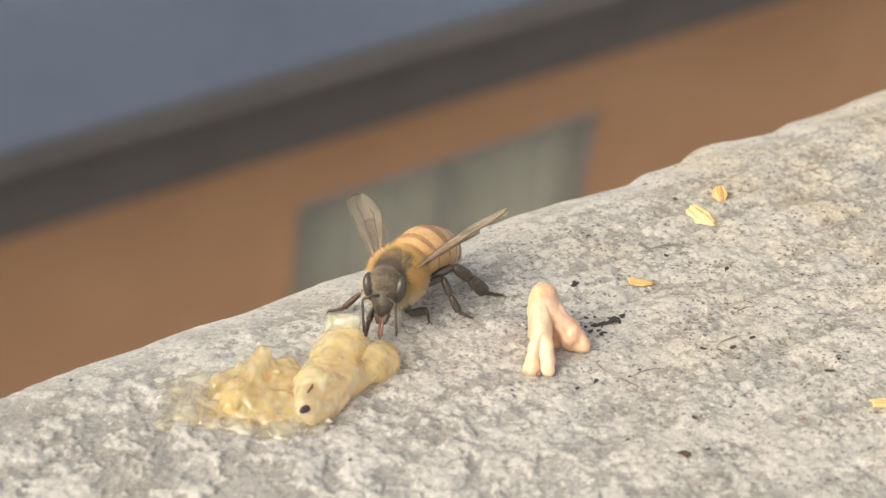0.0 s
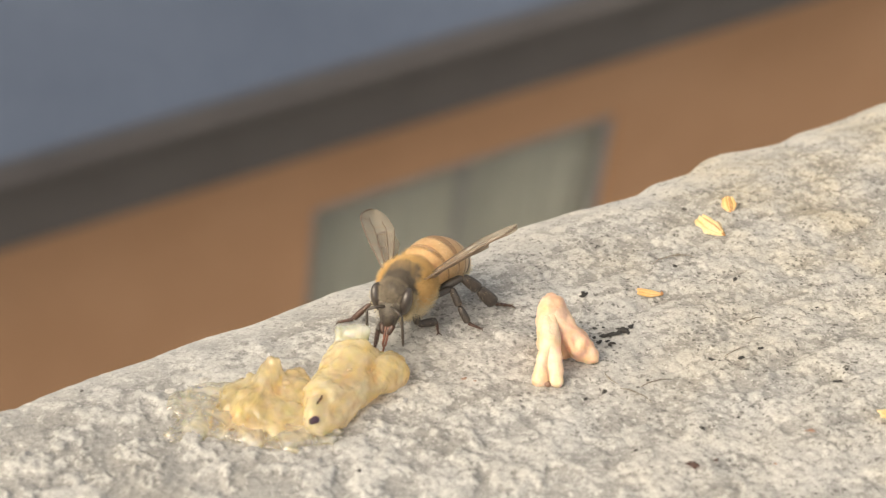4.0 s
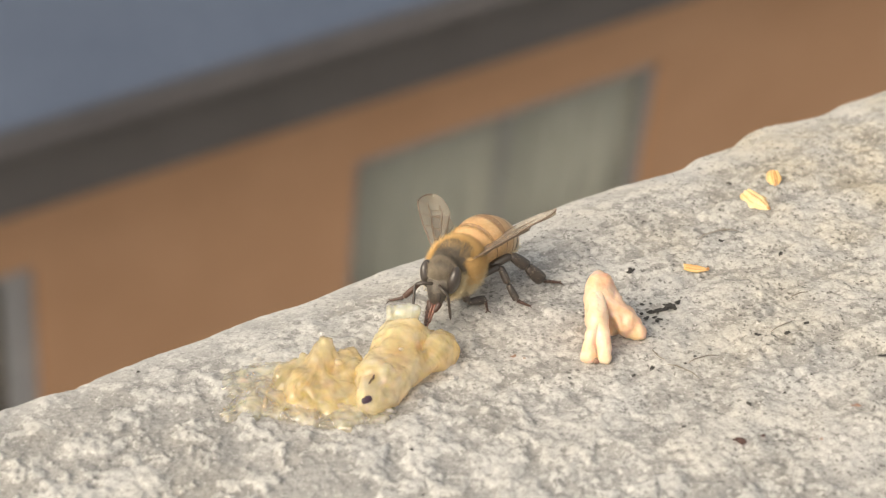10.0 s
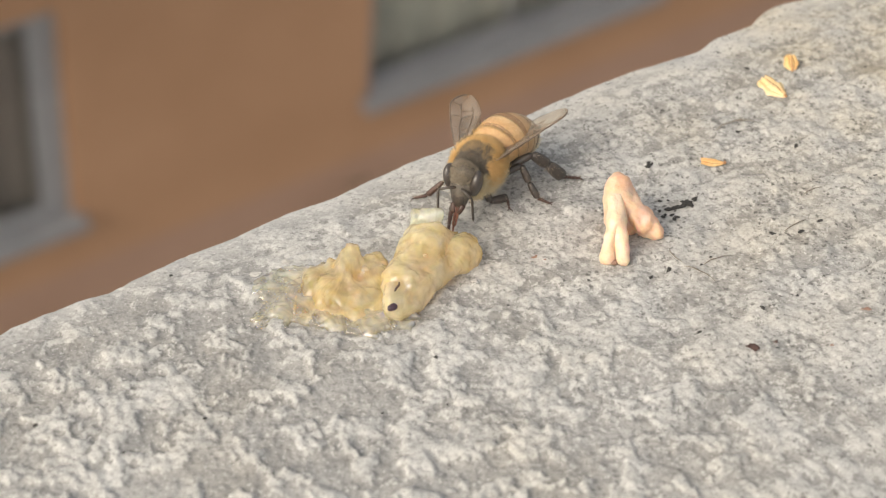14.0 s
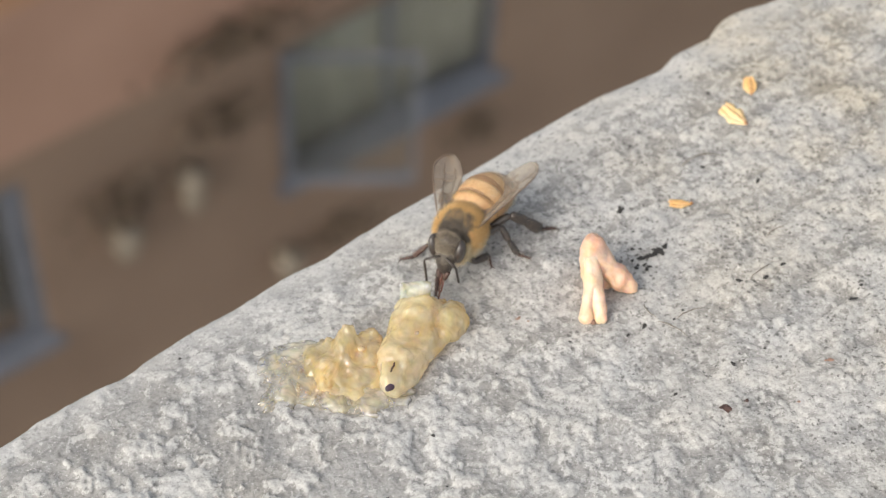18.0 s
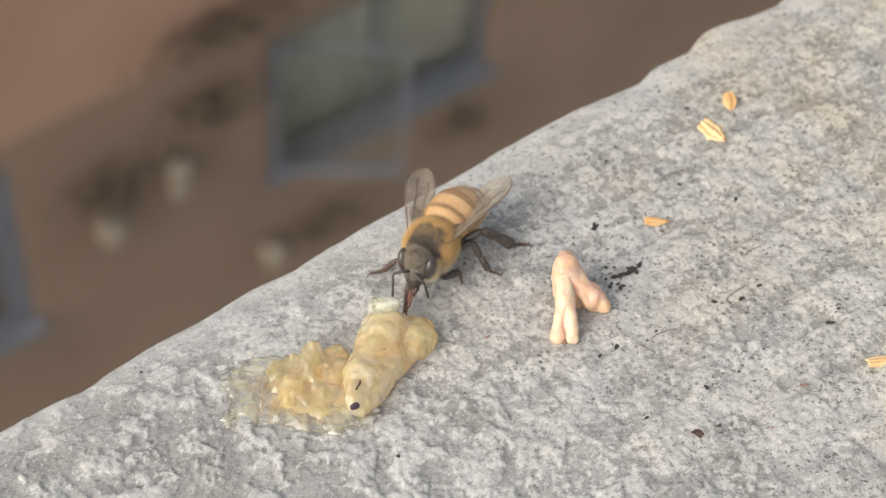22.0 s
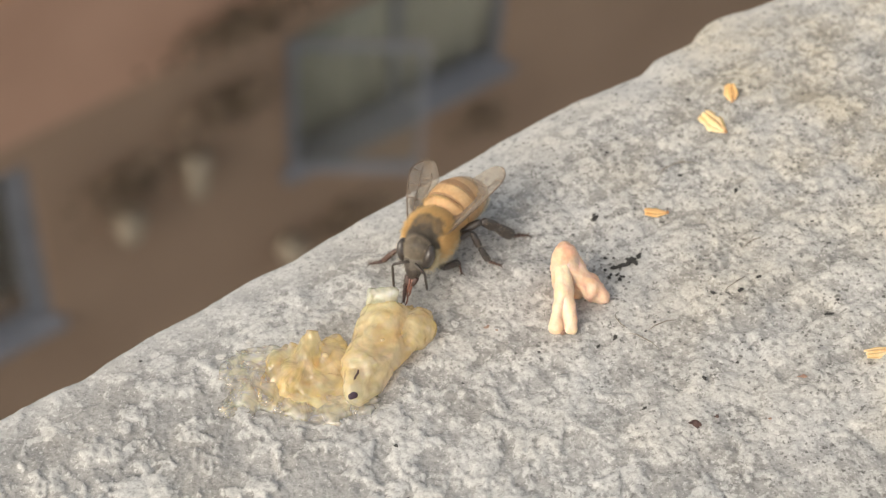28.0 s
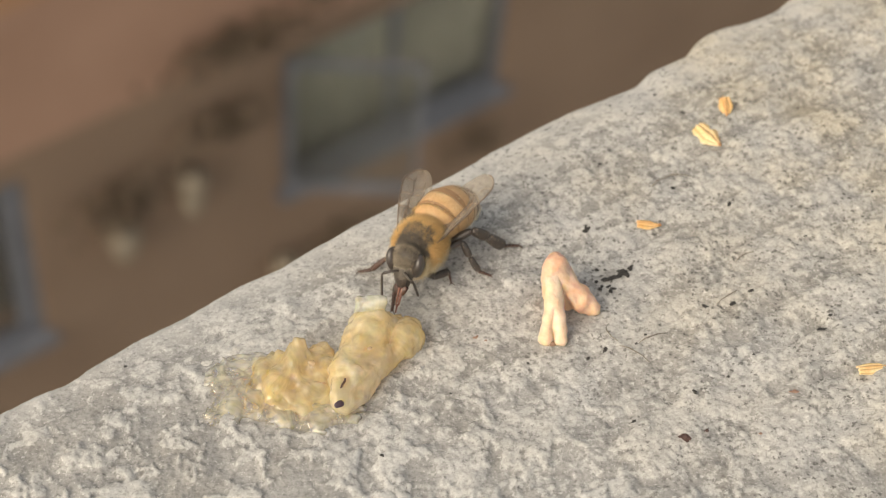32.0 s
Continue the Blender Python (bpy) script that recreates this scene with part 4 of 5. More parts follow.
# the charred crumb in pieces, and dry stalks beside it
char = thing("charred_crumb", on_ledge(1.75, 0.02), "broken black charred crumb lying on concrete", "crumb")
for n, (x, y, size, stretch, turn) in enumerate(((0.10, 0.06, 0.075, 1.3, 20), (0.16, 0.10, 0.05, 1.2, 70), (0.02, 0.02, 0.05, 1.5, 0), (-0.08, -0.01, 0.05, 1.6, 15), (-0.16, -0.03, 0.036, 1.2, 50),
                                                 (-0.13, -0.16, 0.034, 1.7, -60), (-0.03, -0.17, 0.036, 1.6, 80), (-0.05, -0.11, 0.028, 2.0, 30), (-0.08, 0.10, 0.026, 1.2, 0),
                                                 (0.06, 0.03, 0.05, 1.9, 35), (0.13, 0.03, 0.04, 1.6, -40), (-0.03, 0.00, 0.045, 1.8, 10), (0.17, 0.14, 0.03, 1.6, 60), (0.00, -0.13, 0.026, 2.2, -20), (-0.11, -0.10, 0.028, 1.8, 70), (0.05, 0.09, 0.03, 1.5, 0))):
    me = grain_mesh(100 + n, (stretch, 1, 0.45))
    me.transform(Matrix.Scale(size * 0.44 * CM, 4))
    part("char_piece", me, SOOT, char, "", pose(x * CM, y * CM, (height(1.75 + x, 0.02 + y) + 0.014) * CM, 0, 0, turn))
for n, (x, y, length, turn, bow) in enumerate(((1.92, -0.95, 0.34, -38, 0.02), (1.72, -0.70, 0.22, -62, -0.03), (2.80, -0.25, 0.26, 40, 0.0), (2.30, 1.36, 0.34, 30, 0.03), (2.45, 1.42, 0.2, -10, 0.0),
                                               (2.1, -0.75, 0.30, 25, 0.02), (0.80, 0.443, 0.17, -12, 0.02), (3.0, 0.3, 0.22, 35, 0.01))):
    z = max(height(x, y), height(x + 0.1 * math.cos(radians(turn)), y + 0.1 * math.sin(radians(turn))))
    stalk = part("dry_stalk", cm(tube_vf([(-length / 2, 0, 0.0), (-length / 4, bow, 0.014), (length / 5, bow, 0.016), (length / 2, 0, 0.004)], [0.003, 0.0055, 0.005, 0.0025], 7)),
                 STRAW, None, "thin dry plant stalk on concrete", on_ledge(x, y, z + 0.004, turn))
    tagged(stalk, category="stalk", group="dry stalks")


# ---- the bee ----
BEE = on_ledge(-0.04, 0.10, 0.0, 156.4)
rng = random.Random(7)


def fur(points, normals, length, radius, lean, seed, spread=0.45):
    """Hairs as slender three-sided spikes, in centimetres."""
    r = random.Random(seed)
    verts, faces = [], []
    lean = Vector(lean)
    for p, nrm in zip(points, normals):
        p, nrm = Vector(p), Vector(nrm)
        d = (nrm + lean + Vector((r.uniform(-1, 1), r.uniform(-1, 1), r.uniform(-1, 1))) * spread).normalized()
        size = length * r.uniform(0.55, 1.15)
        a = d.orthogonal().normalized()
        b = d.cross(a)
        mid = p + d * size * 0.55
        tip = p + d * size + lean * size * 0.25
        k = len(verts)
        for q in range(3):
            w = a * math.cos(q * 2.094) + b * math.sin(q * 2.094)
            verts.append(tuple(p - nrm * 0.006 + w * radius))
        for q in range(3):
            w = a * math.cos(q * 2.094) + b * math.sin(q * 2.094)
            verts.append(tuple(mid + w * radius * 0.7))
        verts.append(tuple(tip))
        for q in range(3):
            e = (q + 1) % 3
            faces.append((k + q, k + e, k + 3 + e, k + 3 + q))
            faces.append((k + 3 + q, k + 3 + e, k + 6))
    return verts, faces


def on_ellipsoid(count, c, r, keep, seed):
    g = random.Random(seed)
    pts, nrm = [], []
    while len(pts) < count:
        v = Vector((g.gauss(0, 1), g.gauss(0, 1), g.gauss(0, 1))).normalized()
        if keep(v):
            pts.append((c[0] + v.x * r[0], c[1] + v.y * r[1], c[2] + v.z * r[2]))
            nrm.append(Vector((v.x / r[0], v.y / r[1], v.z / r[2])).normalized())
    return pts, nrm


def wing_vf(length, width, seed):
    """A wing blade from its base at the origin along -y; x is towards its rear edge."""
    n, m = 34, 9
    top, bottom = [], []
    for i in range(n):
        u = 1 - (1 - i / (n - 1)) ** 1.5
        lead = -0.02 - 0.08 * width * math.sin(math.pi * u) + 0.50 * width * (1 - math.sqrt(max(0.0, 1 - max(0, (u - 0.76) / 0.24) ** 2)))
        full = 0.10 + 0.92 * 0.66**0.8
        rear = width * (0.10 + 0.92 * u**0.8) if u < 0.66 else width * (0.48 + (full - 0.48) * math.sqrt(max(0, 1 - ((u - 0.66) / 0.34) ** 2)))
        chord = max(0.004, rear - lead)
        for j in range(m):
            v = j / (m - 1)
            z = 0.020 * math.sin(v * math.pi * 2 + u * 2) * (0.4 + u) * 0.8 - 0.05 * u * u + 0.010 * noise.noise((u * 6, v * 4, seed))
            p = (lead + chord * v, -u * length, z)
            top.append(p)
            bottom.append((p[0], p[1], p[2] - 0.0025))
    faces, k = [], n * m
    for i in range(n - 1):
        for j in range(m - 1):
            a = i * m + j
            faces.append((a, a + m, a + m + 1, a + 1))
            faces.append((k + a, k + a + 1, k + a + m + 1, k + a + m))
    for i in range(n - 1):
        a, b = i * m, i * m + m - 1
        faces.append((a, k + a, k + a + m, a + m))
        faces.append((b, b + m, k + b + m, k + b))
    for j in range(m - 1):
        b = (n - 1) * m + j
        faces.append((b, k + b, k + b + 1, b + 1))
    return top + bottom, faces, (n, m)


def mirror(vf):
    v, f = vf
    return [(-a, b, c) for a, b, c in v], [tuple(reversed(q)) for q in f]


def build_wing(side, hind, bee):
    length, width = (0.70, 0.22) if hind else (1.04, 0.33)
    v, f, (n, m) = wing_vf(length, width, 3 + side + 2 * hind)
    # side -1 is the bee's left; the rear edge points to the body's middle line
    vf = mirror((v, f)) if side > 0 else (v, f)
    ob = part("hind_wing" if hind else "fore_wing", cm(vf), WING, bee, "thin veined amber membrane")
    grid = vf[0]
    lines = [[(i, 0) for i in range(0, n)], [(i, 3) for i in range(0, 27)], [(i, 6) for i in range(1, 23)], [(9, j) for j in range(0, 7)], [(15, j) for j in range(0, 7)], [(i, 8) for i in range(0, 18)],
             [(23, j) for j in range(0, 4)], [(19, j) for j in range(3, 8)]]
    for q, line in enumerate(lines[: 3 if hind else 8]):
        pts = [grid[i * m + j] for i, j in line]
        rad = [0.0066 if q == 0 else 0.0040] * len(pts)
        rad[-1] *= 0.4
        part("vein", cm(tube_vf(pts, rad, 6)), VEIN, ob)
    return ob


def build_leg(name, bee, joints, radii, flat, label="", red=False):
    """A leg of femur, tibia, basitarsus and tarsus with claws, from its joints."""
    leg = part(name, cm(limb_vf(joints[0], joints[1], radii[0], radii[0] * 0.9, 1.15)), CHITIN, bee, label)
    names = ("tibia", "basitarsus", "tarsus")
    for q in range(1, len(joints) - 1):
        nm = names[q - 1] if len(joints) == 5 else ("tibia", "tarsus")[q - 1]
        mat = CHITIN_RED if red and q >= 1 or nm == "tarsus" else CHITIN
        if nm == "tarsus":
            a, b = Vector(joints[q]), Vector(joints[q + 1])
            pieces = []
            for i in range(4):
                pieces.append(limb_vf(a.lerp(b, i / 4), a.lerp(b, (i + 1.15) / 4), radii[q] * (1 - 0.12 * i), radii[q] * (0.9 - 0.1 * i), 1.2, 7))
            d = (b - a).normalized()
            s = d.cross(Vector((0, 0, 1))).normalized()
            for w in (-1, 1):
                pieces.append(tube_vf([b, b + d * 0.02 + s * 0.02 * w + Vector((0, 0, 0.006)), b + d * 0.035 + s * 0.03 * w - Vector((0, 0, 0.008))], [0.006, 0.005, 0.002], 5))
            part("tarsus", cm(merge(*pieces)), mat, leg, "jointed reddish foot with claws")
        else:
            part(nm, cm(limb_vf(joints[q], joints[q + 1], radii[q] * 0.75, radii[q], 1.2, 12, flat)), mat, leg)
    pts, nrm = [], []
    for q in range(1, len(joints) - 1):
        a, b = Vector(joints[q]), Vector(joints[q + 1])
        d = (b - a).normalized()
        for i in range(36):
            u = rng.random()
            o = d.orthogonal().normalized()
            o.rotate(Matrix.Rotation(rng.uniform(0, 6.28), 3, d))
            pts.append(a.lerp(b, u) + o * radii[q] * 0.8)
            nrm.append(o)
    tagged(part("leg_hair", cm(fur(pts, nrm, 0.045, 0.0011, (0, -0.2, -0.3), 5)), HAIR_GREY, leg), kind="stuff")
    return leg


def build_bee():
    bee = thing("honey_bee", BEE, "honey bee with golden thorax and banded amber abdomen feeding", "bee")
    # thorax
    tc, tr = (0.0, 0.06, 0.43), (0.205, 0.235, 0.205)
    thorax = part("thorax", cm(blob(lambda x, y, z: soft(0.05, ellipsoid(x, y, z, tc, tr), ellipsoid(x, y, z, (0, -0.13, 0.42), (0.15, 0.13, 0.15)), ellipsoid(x, y, z, (0, 0.10, 0.33), (0.15, 0.16, 0.13)))
                                    + 0.008 * fbm(x * 12, y * 12, z * 12, octaves=2, seed=5), (-0.3, -0.36, 0.1), (0.3, 0.38, 0.72), 0.02)), THORAX, bee)
    bald = lambda v: v.y > 0.55 and v.z > 0.15 or v.z > 0.34 + 0.2 * noise.noise(v * 3) and v.y > -0.22 + 0.2 * noise.noise(v * 4) and abs(v.x) < 0.70 + 0.15 * noise.noise(v * 5)
    p, n = on_ellipsoid(15000, tc, (0.207, 0.237, 0.207), lambda v: not bald(v) and v.z > -0.35, 1)
    tagged(part("golden_fur", cm(fur(p, n, 0.085, 0.0014, (0, -0.25, 0.05), 2, 0.7)), HAIR_GOLD, thorax, "dense golden fur"), kind="stuff")
    p, n = on_ellipsoid(5200, tc, (0.206, 0.236, 0.206), lambda v: bald(v), 3)
    tagged(part("grey_fur", cm(fur(p, n, 0.050, 0.0014, (0, -0.2, 0.0), 4, 0.9)), HAIR_BROWN, thorax, "short grey fur on the back"), kind="stuff")
    p, n = on_ellipsoid(420, tc, (0.207, 0.237, 0.207), lambda v: bald(v) and v.y < 0.35 + 0.4 * noise.noise(v * 6), 31)
    tagged(part("mixed_fur", cm(fur(p, n, 0.065, 0.0014, (0, -0.2, 0.0), 32, 0.8)), HAIR_GOLD, thorax, "sparse golden fur"), kind="stuff")
    p, n = on_ellipsoid(6500, (0, 0.06, 0.41), (0.205, 0.245, 0.205), lambda v: v.z < 0.10, 6)
    tagged(part("pale_fur", cm(fur(p, n, 0.090, 0.0014, (0, 0.0, -0.3), 8, 0.6)), HAIR_PALE, thorax, "pale fur on the chest"), kind="stuff")

    # abdomen: overlapping rings, amber in front with dark hind margins
    axis = [Vector((0.0, -0.13, 0.40)), Vector((-0.01, -0.27, 0.43)), Vector((-0.03, -0.44, 0.42)), Vector((-0.055, -0.60, 0.36)), Vector((-0.08, -0.75, 0.28)), Vector((-0.095, -0.87, 0.20))]
    abdomen = part("abdomen", cm(tube_vf([axis[0], axis[0].lerp(axis[1], 0.4), axis[1]], [0.06, 0.09, 0.12], 16)), BAND, bee)

    def axis_at(u):
        k = min(int(u * 5), 4)
        return axis[k].lerp(axis[k + 1], u * 5 - k)

    def girth(u):
        return 0.252 * max(0.03, math.sin(math.pi * (0.06 + 0.90 * u) ** 0.72)) ** 0.62

    ends = (0.03, 0.22, 0.40, 0.57, 0.73, 0.88, 1.0)
    for q in range(6):
        u0, u1 = ends[q], ends[q + 1]
        cut = (0.975, 0.97, 0.93, 0.62, 0.55, 0.40)[q]
        front = AMBER if q < 3 else CREAM_RING
        for name, a, b, mat, lift in (("tergite", u0, u0 + (u1 - u0) * (cut + 0.01), front, 0.004), ("dark_band", u0 + (u1 - u0) * cut, u1 + 0.008, BAND if q > 2 else BAND_SOFT, 0.006)):
            steps = [a + (b - a) * i / 6 for i in range(7)]
            pts = [axis_at(min(1, s)) for s in steps]
            rad = [(girth(min(1, s)) + lift * (0.4 + 0.6 * i / 6)) for i, s in enumerate(steps)]
            part(name, cm(tube_vf(pts, rad, 32, (1.0, 0.93))), mat, abdomen)
    pts, nrm = [], []
    g = random.Random(12)
    for i in range(3400):
        u, a = g.uniform(0.0, 1.0) ** 1.15, g.uniform(0, 6.283)
        c, r = axis_at(u), girth(u) * 0.99
        v = Vector((math.cos(a), 0, math.sin(a) * 0.93))
        if u > 0.12 and v.z > -0.2 and g.random() < 0.85:
            continue
        pts.append(c + v * r)
        nrm.append(v.normalized())
    down, upright = [], []
    for i in range(1300):
        u, a = g.uniform(0.02, 0.17), g.uniform(0.0, 3.1416)
        v = Vector((math.cos(a), 0, math.sin(a) * 0.93))
        down.append(axis_at(u) + v * girth(u) * 0.99)
        upright.append(v.normalized())
    tagged(part("golden_down", cm(fur(down, upright, 0.055, 0.0012, (0, -0.8, 0.0), 14)), HAIR_GOLD, abdomen, "golden down on the first rings"), kind="stuff")
    tagged(part("body_hair", cm(fur(pts, nrm, 0.034, 0.0011, (0, -0.75, 0.0), 13)), HAIR_PALE, abdomen, "fine pale body hair"), kind="stuff")

    # head, hinged at the neck
    neck = pose(0, 0.27 * CM, 0.42 * CM)
    head = part("head", cm(blob(lambda x, y, z: soft(0.04, ellipsoid(x, y, z, (0, 0.09, 0.02), (0.150, 0.095, 0.155)), ellipsoid(x, y, z, (0, 0.145, -0.10), (0.085, 0.065, 0.13)),
                                                     ellipsoid(x, y, z, (0, 0.09, 0.12), (0.11, 0.075, 0.065))) + 0.006 * fbm(x * 14, y * 14, z * 14, octaves=2, seed=6),
                                (-0.26, -0.06, -0.3), (0.26, 0.32, 0.28), 0.016)), FACE, bee, "grey-black haired head", neck)
    for w in (-1, 1):
        part("compound_eye", cm(blob(lambda x, y, z: ellipsoid(x, y, z, (0, 0, 0), (0.060, 0.094, 0.136)), (-0.1, -0.14, -0.20), (0.1, 0.14, 0.20), 0.012)), EYE, head, "large glossy black eye",
             pose(w * 0.122 * CM, 0.090 * CM, 0.024 * CM, -14, w * 10, -w * 14))
        part("mandible", cm(limb_vf((w * 0.05, 0.17, -0.18), (w * 0.022, 0.215, -0.265), 0.028, 0.018, 1.1, 9)), CHITIN_RED, head, "dark reddish jaw")
        part("ocellus", cm(blob(lambda x, y, z: ellipsoid(x, y, z, (0, 0, 0), (0.016, 0.016, 0.012)), (-.03, -.03, -.03), (.03, .03, .03), 0.006)), EYE, head, "",
             pose(w * 0.028 * CM, 0.10 * CM, 0.18 * CM))
    part("clypeus", cm(blob(lambda x, y, z: ellipsoid(x, y, z, (0, 0.172, -0.115), (0.066, 0.040, 0.105)), (-0.12, 0.10, -0.25), (0.12, 0.3, 0.03), 0.012)), CHITIN, head, "smooth dark face shield")
    p, n = on_ellipsoid(1900, (0, 0.09, 0.03), (0.140, 0.09, 0.165), lambda v: v.y > -0.6 and abs(v.x) < 0.8 and v.z > 0.05 + 0.3 * noise.noise(v * 4), 21)
    tagged(part("face_fur", cm(fur(p, n, 0.042, 0.0016, (0, 0.0, 0.15), 22, 0.7)), HAIR_GREY, head, "short grey fur"), kind="stuff")
    p, n = on_ellipsoid(1700, (0, 0.04, 0.01), (0.165, 0.08, 0.165), lambda v: v.y < 0.1 and v.z < 0.3, 23)
    tagged(part("cheek_fur", cm(fur(p, n, 0.085, 0.0018, (0, 0.05, 0.0), 24, 0.6)), HAIR_PALE, head, "pale fur behind the eyes"), kind="stuff")
    p, n = on_ellipsoid(1000, (0, 0.100, 0.045), (0.108, 0.09, 0.105), lambda v: v.y > 0.3 and abs(v.x) < 0.85 and v.z > -0.25, 25)
    tagged(part("brow_fur", cm(fur(p, n, 0.040, 0.0016, (0, 0.1, 0.2), 26, 0.7)), HAIR_TUFT, head, "pale tuft between the feelers"), kind="stuff")
    antennae = []
    for w in (-1, 1):
        far = 0.120 if w > 0 else 0.088
        ant = part("antenna", cm(tube_vf([(0, 0, 0), (0, 0.004, 0.004), (w * far * 0.5, 0.05, 0.01), (w * far, 0.085, -0.005)], [0.010, 0.014, 0.013, 0.015], 9)), CHITIN, head, "elbowed black feeler",
                   pose(w * 0.03 * CM, 0.185 * CM, -0.02 * CM))
        pts = [(w * far, 0.085, -0.005), (w * (far + 0.009), 0.092, -0.018)] + [(w * (far + 0.011 + (-0.004 if w > 0 else 0.003) * i), 0.096 + 0.008 * i, -0.036 - 0.032 * i) for i in range(9)]
        part("flagellum", cm(tube_vf(pts, [0.010, 0.011] + [0.0130 if i % 2 else 0.0115 for i in range(8)] + [0.005], 9)), CHITIN, ant)
        antennae.append(ant)
    tongue = part("proboscis", cm(merge(limb_vf((0.012, 0, 0), (0.010, 0.075, -0.17), 0.013, 0.009, 1.1, 9), limb_vf((-0.016, 0, 0), (-0.014, 0.075, -0.165), 0.013, 0.009, 1.1, 9))),
                  TONGUE, head, "reddish tongue sheath dipped in the pulp", pose(0, 0.185 * CM, -0.20 * CM))
    part("tongue_tip", cm(limb_vf((-0.002, 0.07, -0.15), (-0.002, 0.105, -0.235), 0.010, 0.007, 1.1, 8)), TONGUE, tongue)

    # wings, hinged on the thorax
    wings = []
    for side in (-1, 1):
        wings.append((build_wing(side, False, bee), side, False))
        wings.append((build_wing(side, True, bee), side, True))

    # legs: the bee's left side first
    build_leg("hind_leg", bee, [(-0.14, -0.16, 0.28), (-0.365, -0.315, 0.42), (-0.465, -0.44, 0.26), (-0.565, -0.56, 0.07), (-0.68, -0.67, 0.02)], [0.038, 0.052, 0.058, 0.017], (0.75, 1.0), "broad flattened dark hind leg")
    build_leg("middle_leg", bee, [(-0.13, -0.06, 0.26), (-0.305, -0.21, 0.35), (-0.394, -0.185, 0.20), (-0.49, -0.17, 0.06), (-0.60, -0.20, 0.015)], [0.033, 0.036, 0.034, 0.016], (0.9, 1.0), "dark middle leg")
    build_leg("fore_leg", bee, [(-0.10, 0.14, 0.26), (-0.155, 0.145, 0.13), (-0.245, -0.03, 0.085), (-0.30, 0.04, 0.02)], [0.034, 0.038, 0.014], (0.9, 1.0), "dark fore leg tucked under the chest")
    build_leg("fore_leg", bee, [(0.10, 0.14, 0.28), (0.07, 0.36, 0.24), (0.05, 0.52, 0.20), (0.00, 0.68, 0.13)], [0.034, 0.032, 0.021], (0.9, 1.0), "dark fore leg reaching to the pulp")
    build_leg("middle_leg", bee, [(0.13, 0.02, 0.28), (0.31, 0.16, 0.22), (0.449, 0.224, 0.06), (0.565, 0.255, 0.015)], [0.030, 0.027, 0.016], (0.9, 1.0), "reddish brown middle leg", True)
    build_leg("hind_leg", bee, [(0.14, -0.16, 0.28), (0.33, -0.33, 0.40), (0.42, -0.46, 0.25), (0.50, -0.58, 0.07), (0.58, -0.70, 0.02)], [0.035, 0.050, 0.055, 0.016], (0.75, 1.0), "broad flattened dark hind leg")
    return head, antennae, tongue, wings


BEE_HEAD, BEE_ANTENNAE, BEE_TONGUE, BEE_WINGS = build_bee()


# ---- the house across the yard ----
HOUSE_AT = Matrix.Translation((-0.005, -0.163, 0.11)) @ pose(0, 0, 0, 0, 0, 35.3) @ Matrix.Translation((0, WALL_D, 0))


def slab_vf(x0, x1, z0, z1, holes, y0, y1):
    """A wall between y0 and y1 with rectangular openings (x0, x1, z0, z1) through it."""
    xs = sorted({x0, x1, *[h[0] for h in holes], *[h[1] for h in holes]})
    zs = sorted({z0, z1, *[h[2] for h in holes], *[h[3] for h in holes]})
    xs, zs = [x for x in xs if x0 <= x <= x1], [z for z in zs if z0 <= z <= z1]
    solid = lambda i, k: 0 <= i < len(xs) - 1 and 0 <= k < len(zs) - 1 and not any(h[0] <= (xs[i] + xs[i + 1]) / 2 <= h[1] and h[2] <= (zs[k] + zs[k + 1]) / 2 <= h[3] for h in holes)
    verts, faces = [], []

    def quad(*p):
        faces.append(tuple(range(len(verts), len(verts) + 4)))
        verts.extend(p)

    for i in range(len(xs) - 1):
        for k in range(len(zs) - 1):
            if not solid(i, k):
                continue
            a, b, c, d = xs[i], xs[i + 1], zs[k], zs[k + 1]
            quad((a, y0, c), (b, y0, c), (b, y0, d), (a, y0, d))
            quad((a, y1, c), (a, y1, d), (b, y1, d), (b, y1, c))
            if not solid(i - 1, k):
                quad((a, y0, c), (a, y0, d), (a, y1, d), (a, y1, c))
            if not solid(i + 1, k):
                quad((b, y0, c), (b, y1, c), (b, y1, d), (b, y0, d))
            if not solid(i, k - 1):
                quad((a, y0, c), (a, y1, c), (b, y1, c), (b, y0, c))
            if not solid(i, k + 1):
                quad((a, y0, d), (b, y0, d), (b, y1, d), (a, y1, d))
    return verts, faces


WINDOWS = {"upper": (5.10, 7.22, -9.60, -8.06), "upper_side": (1.00, 3.17, -9.65, -8.03), "lower": (4.77, 6.68, -13.25, -11.72), "lower_side": (0.80, 2.85, -13.62, -11.72)}
FLOOR_LINE = -11.47
# the upper wall is coloured darker and redder below this height
REDDER_BELOW = -10.10
EAVES = -6.70


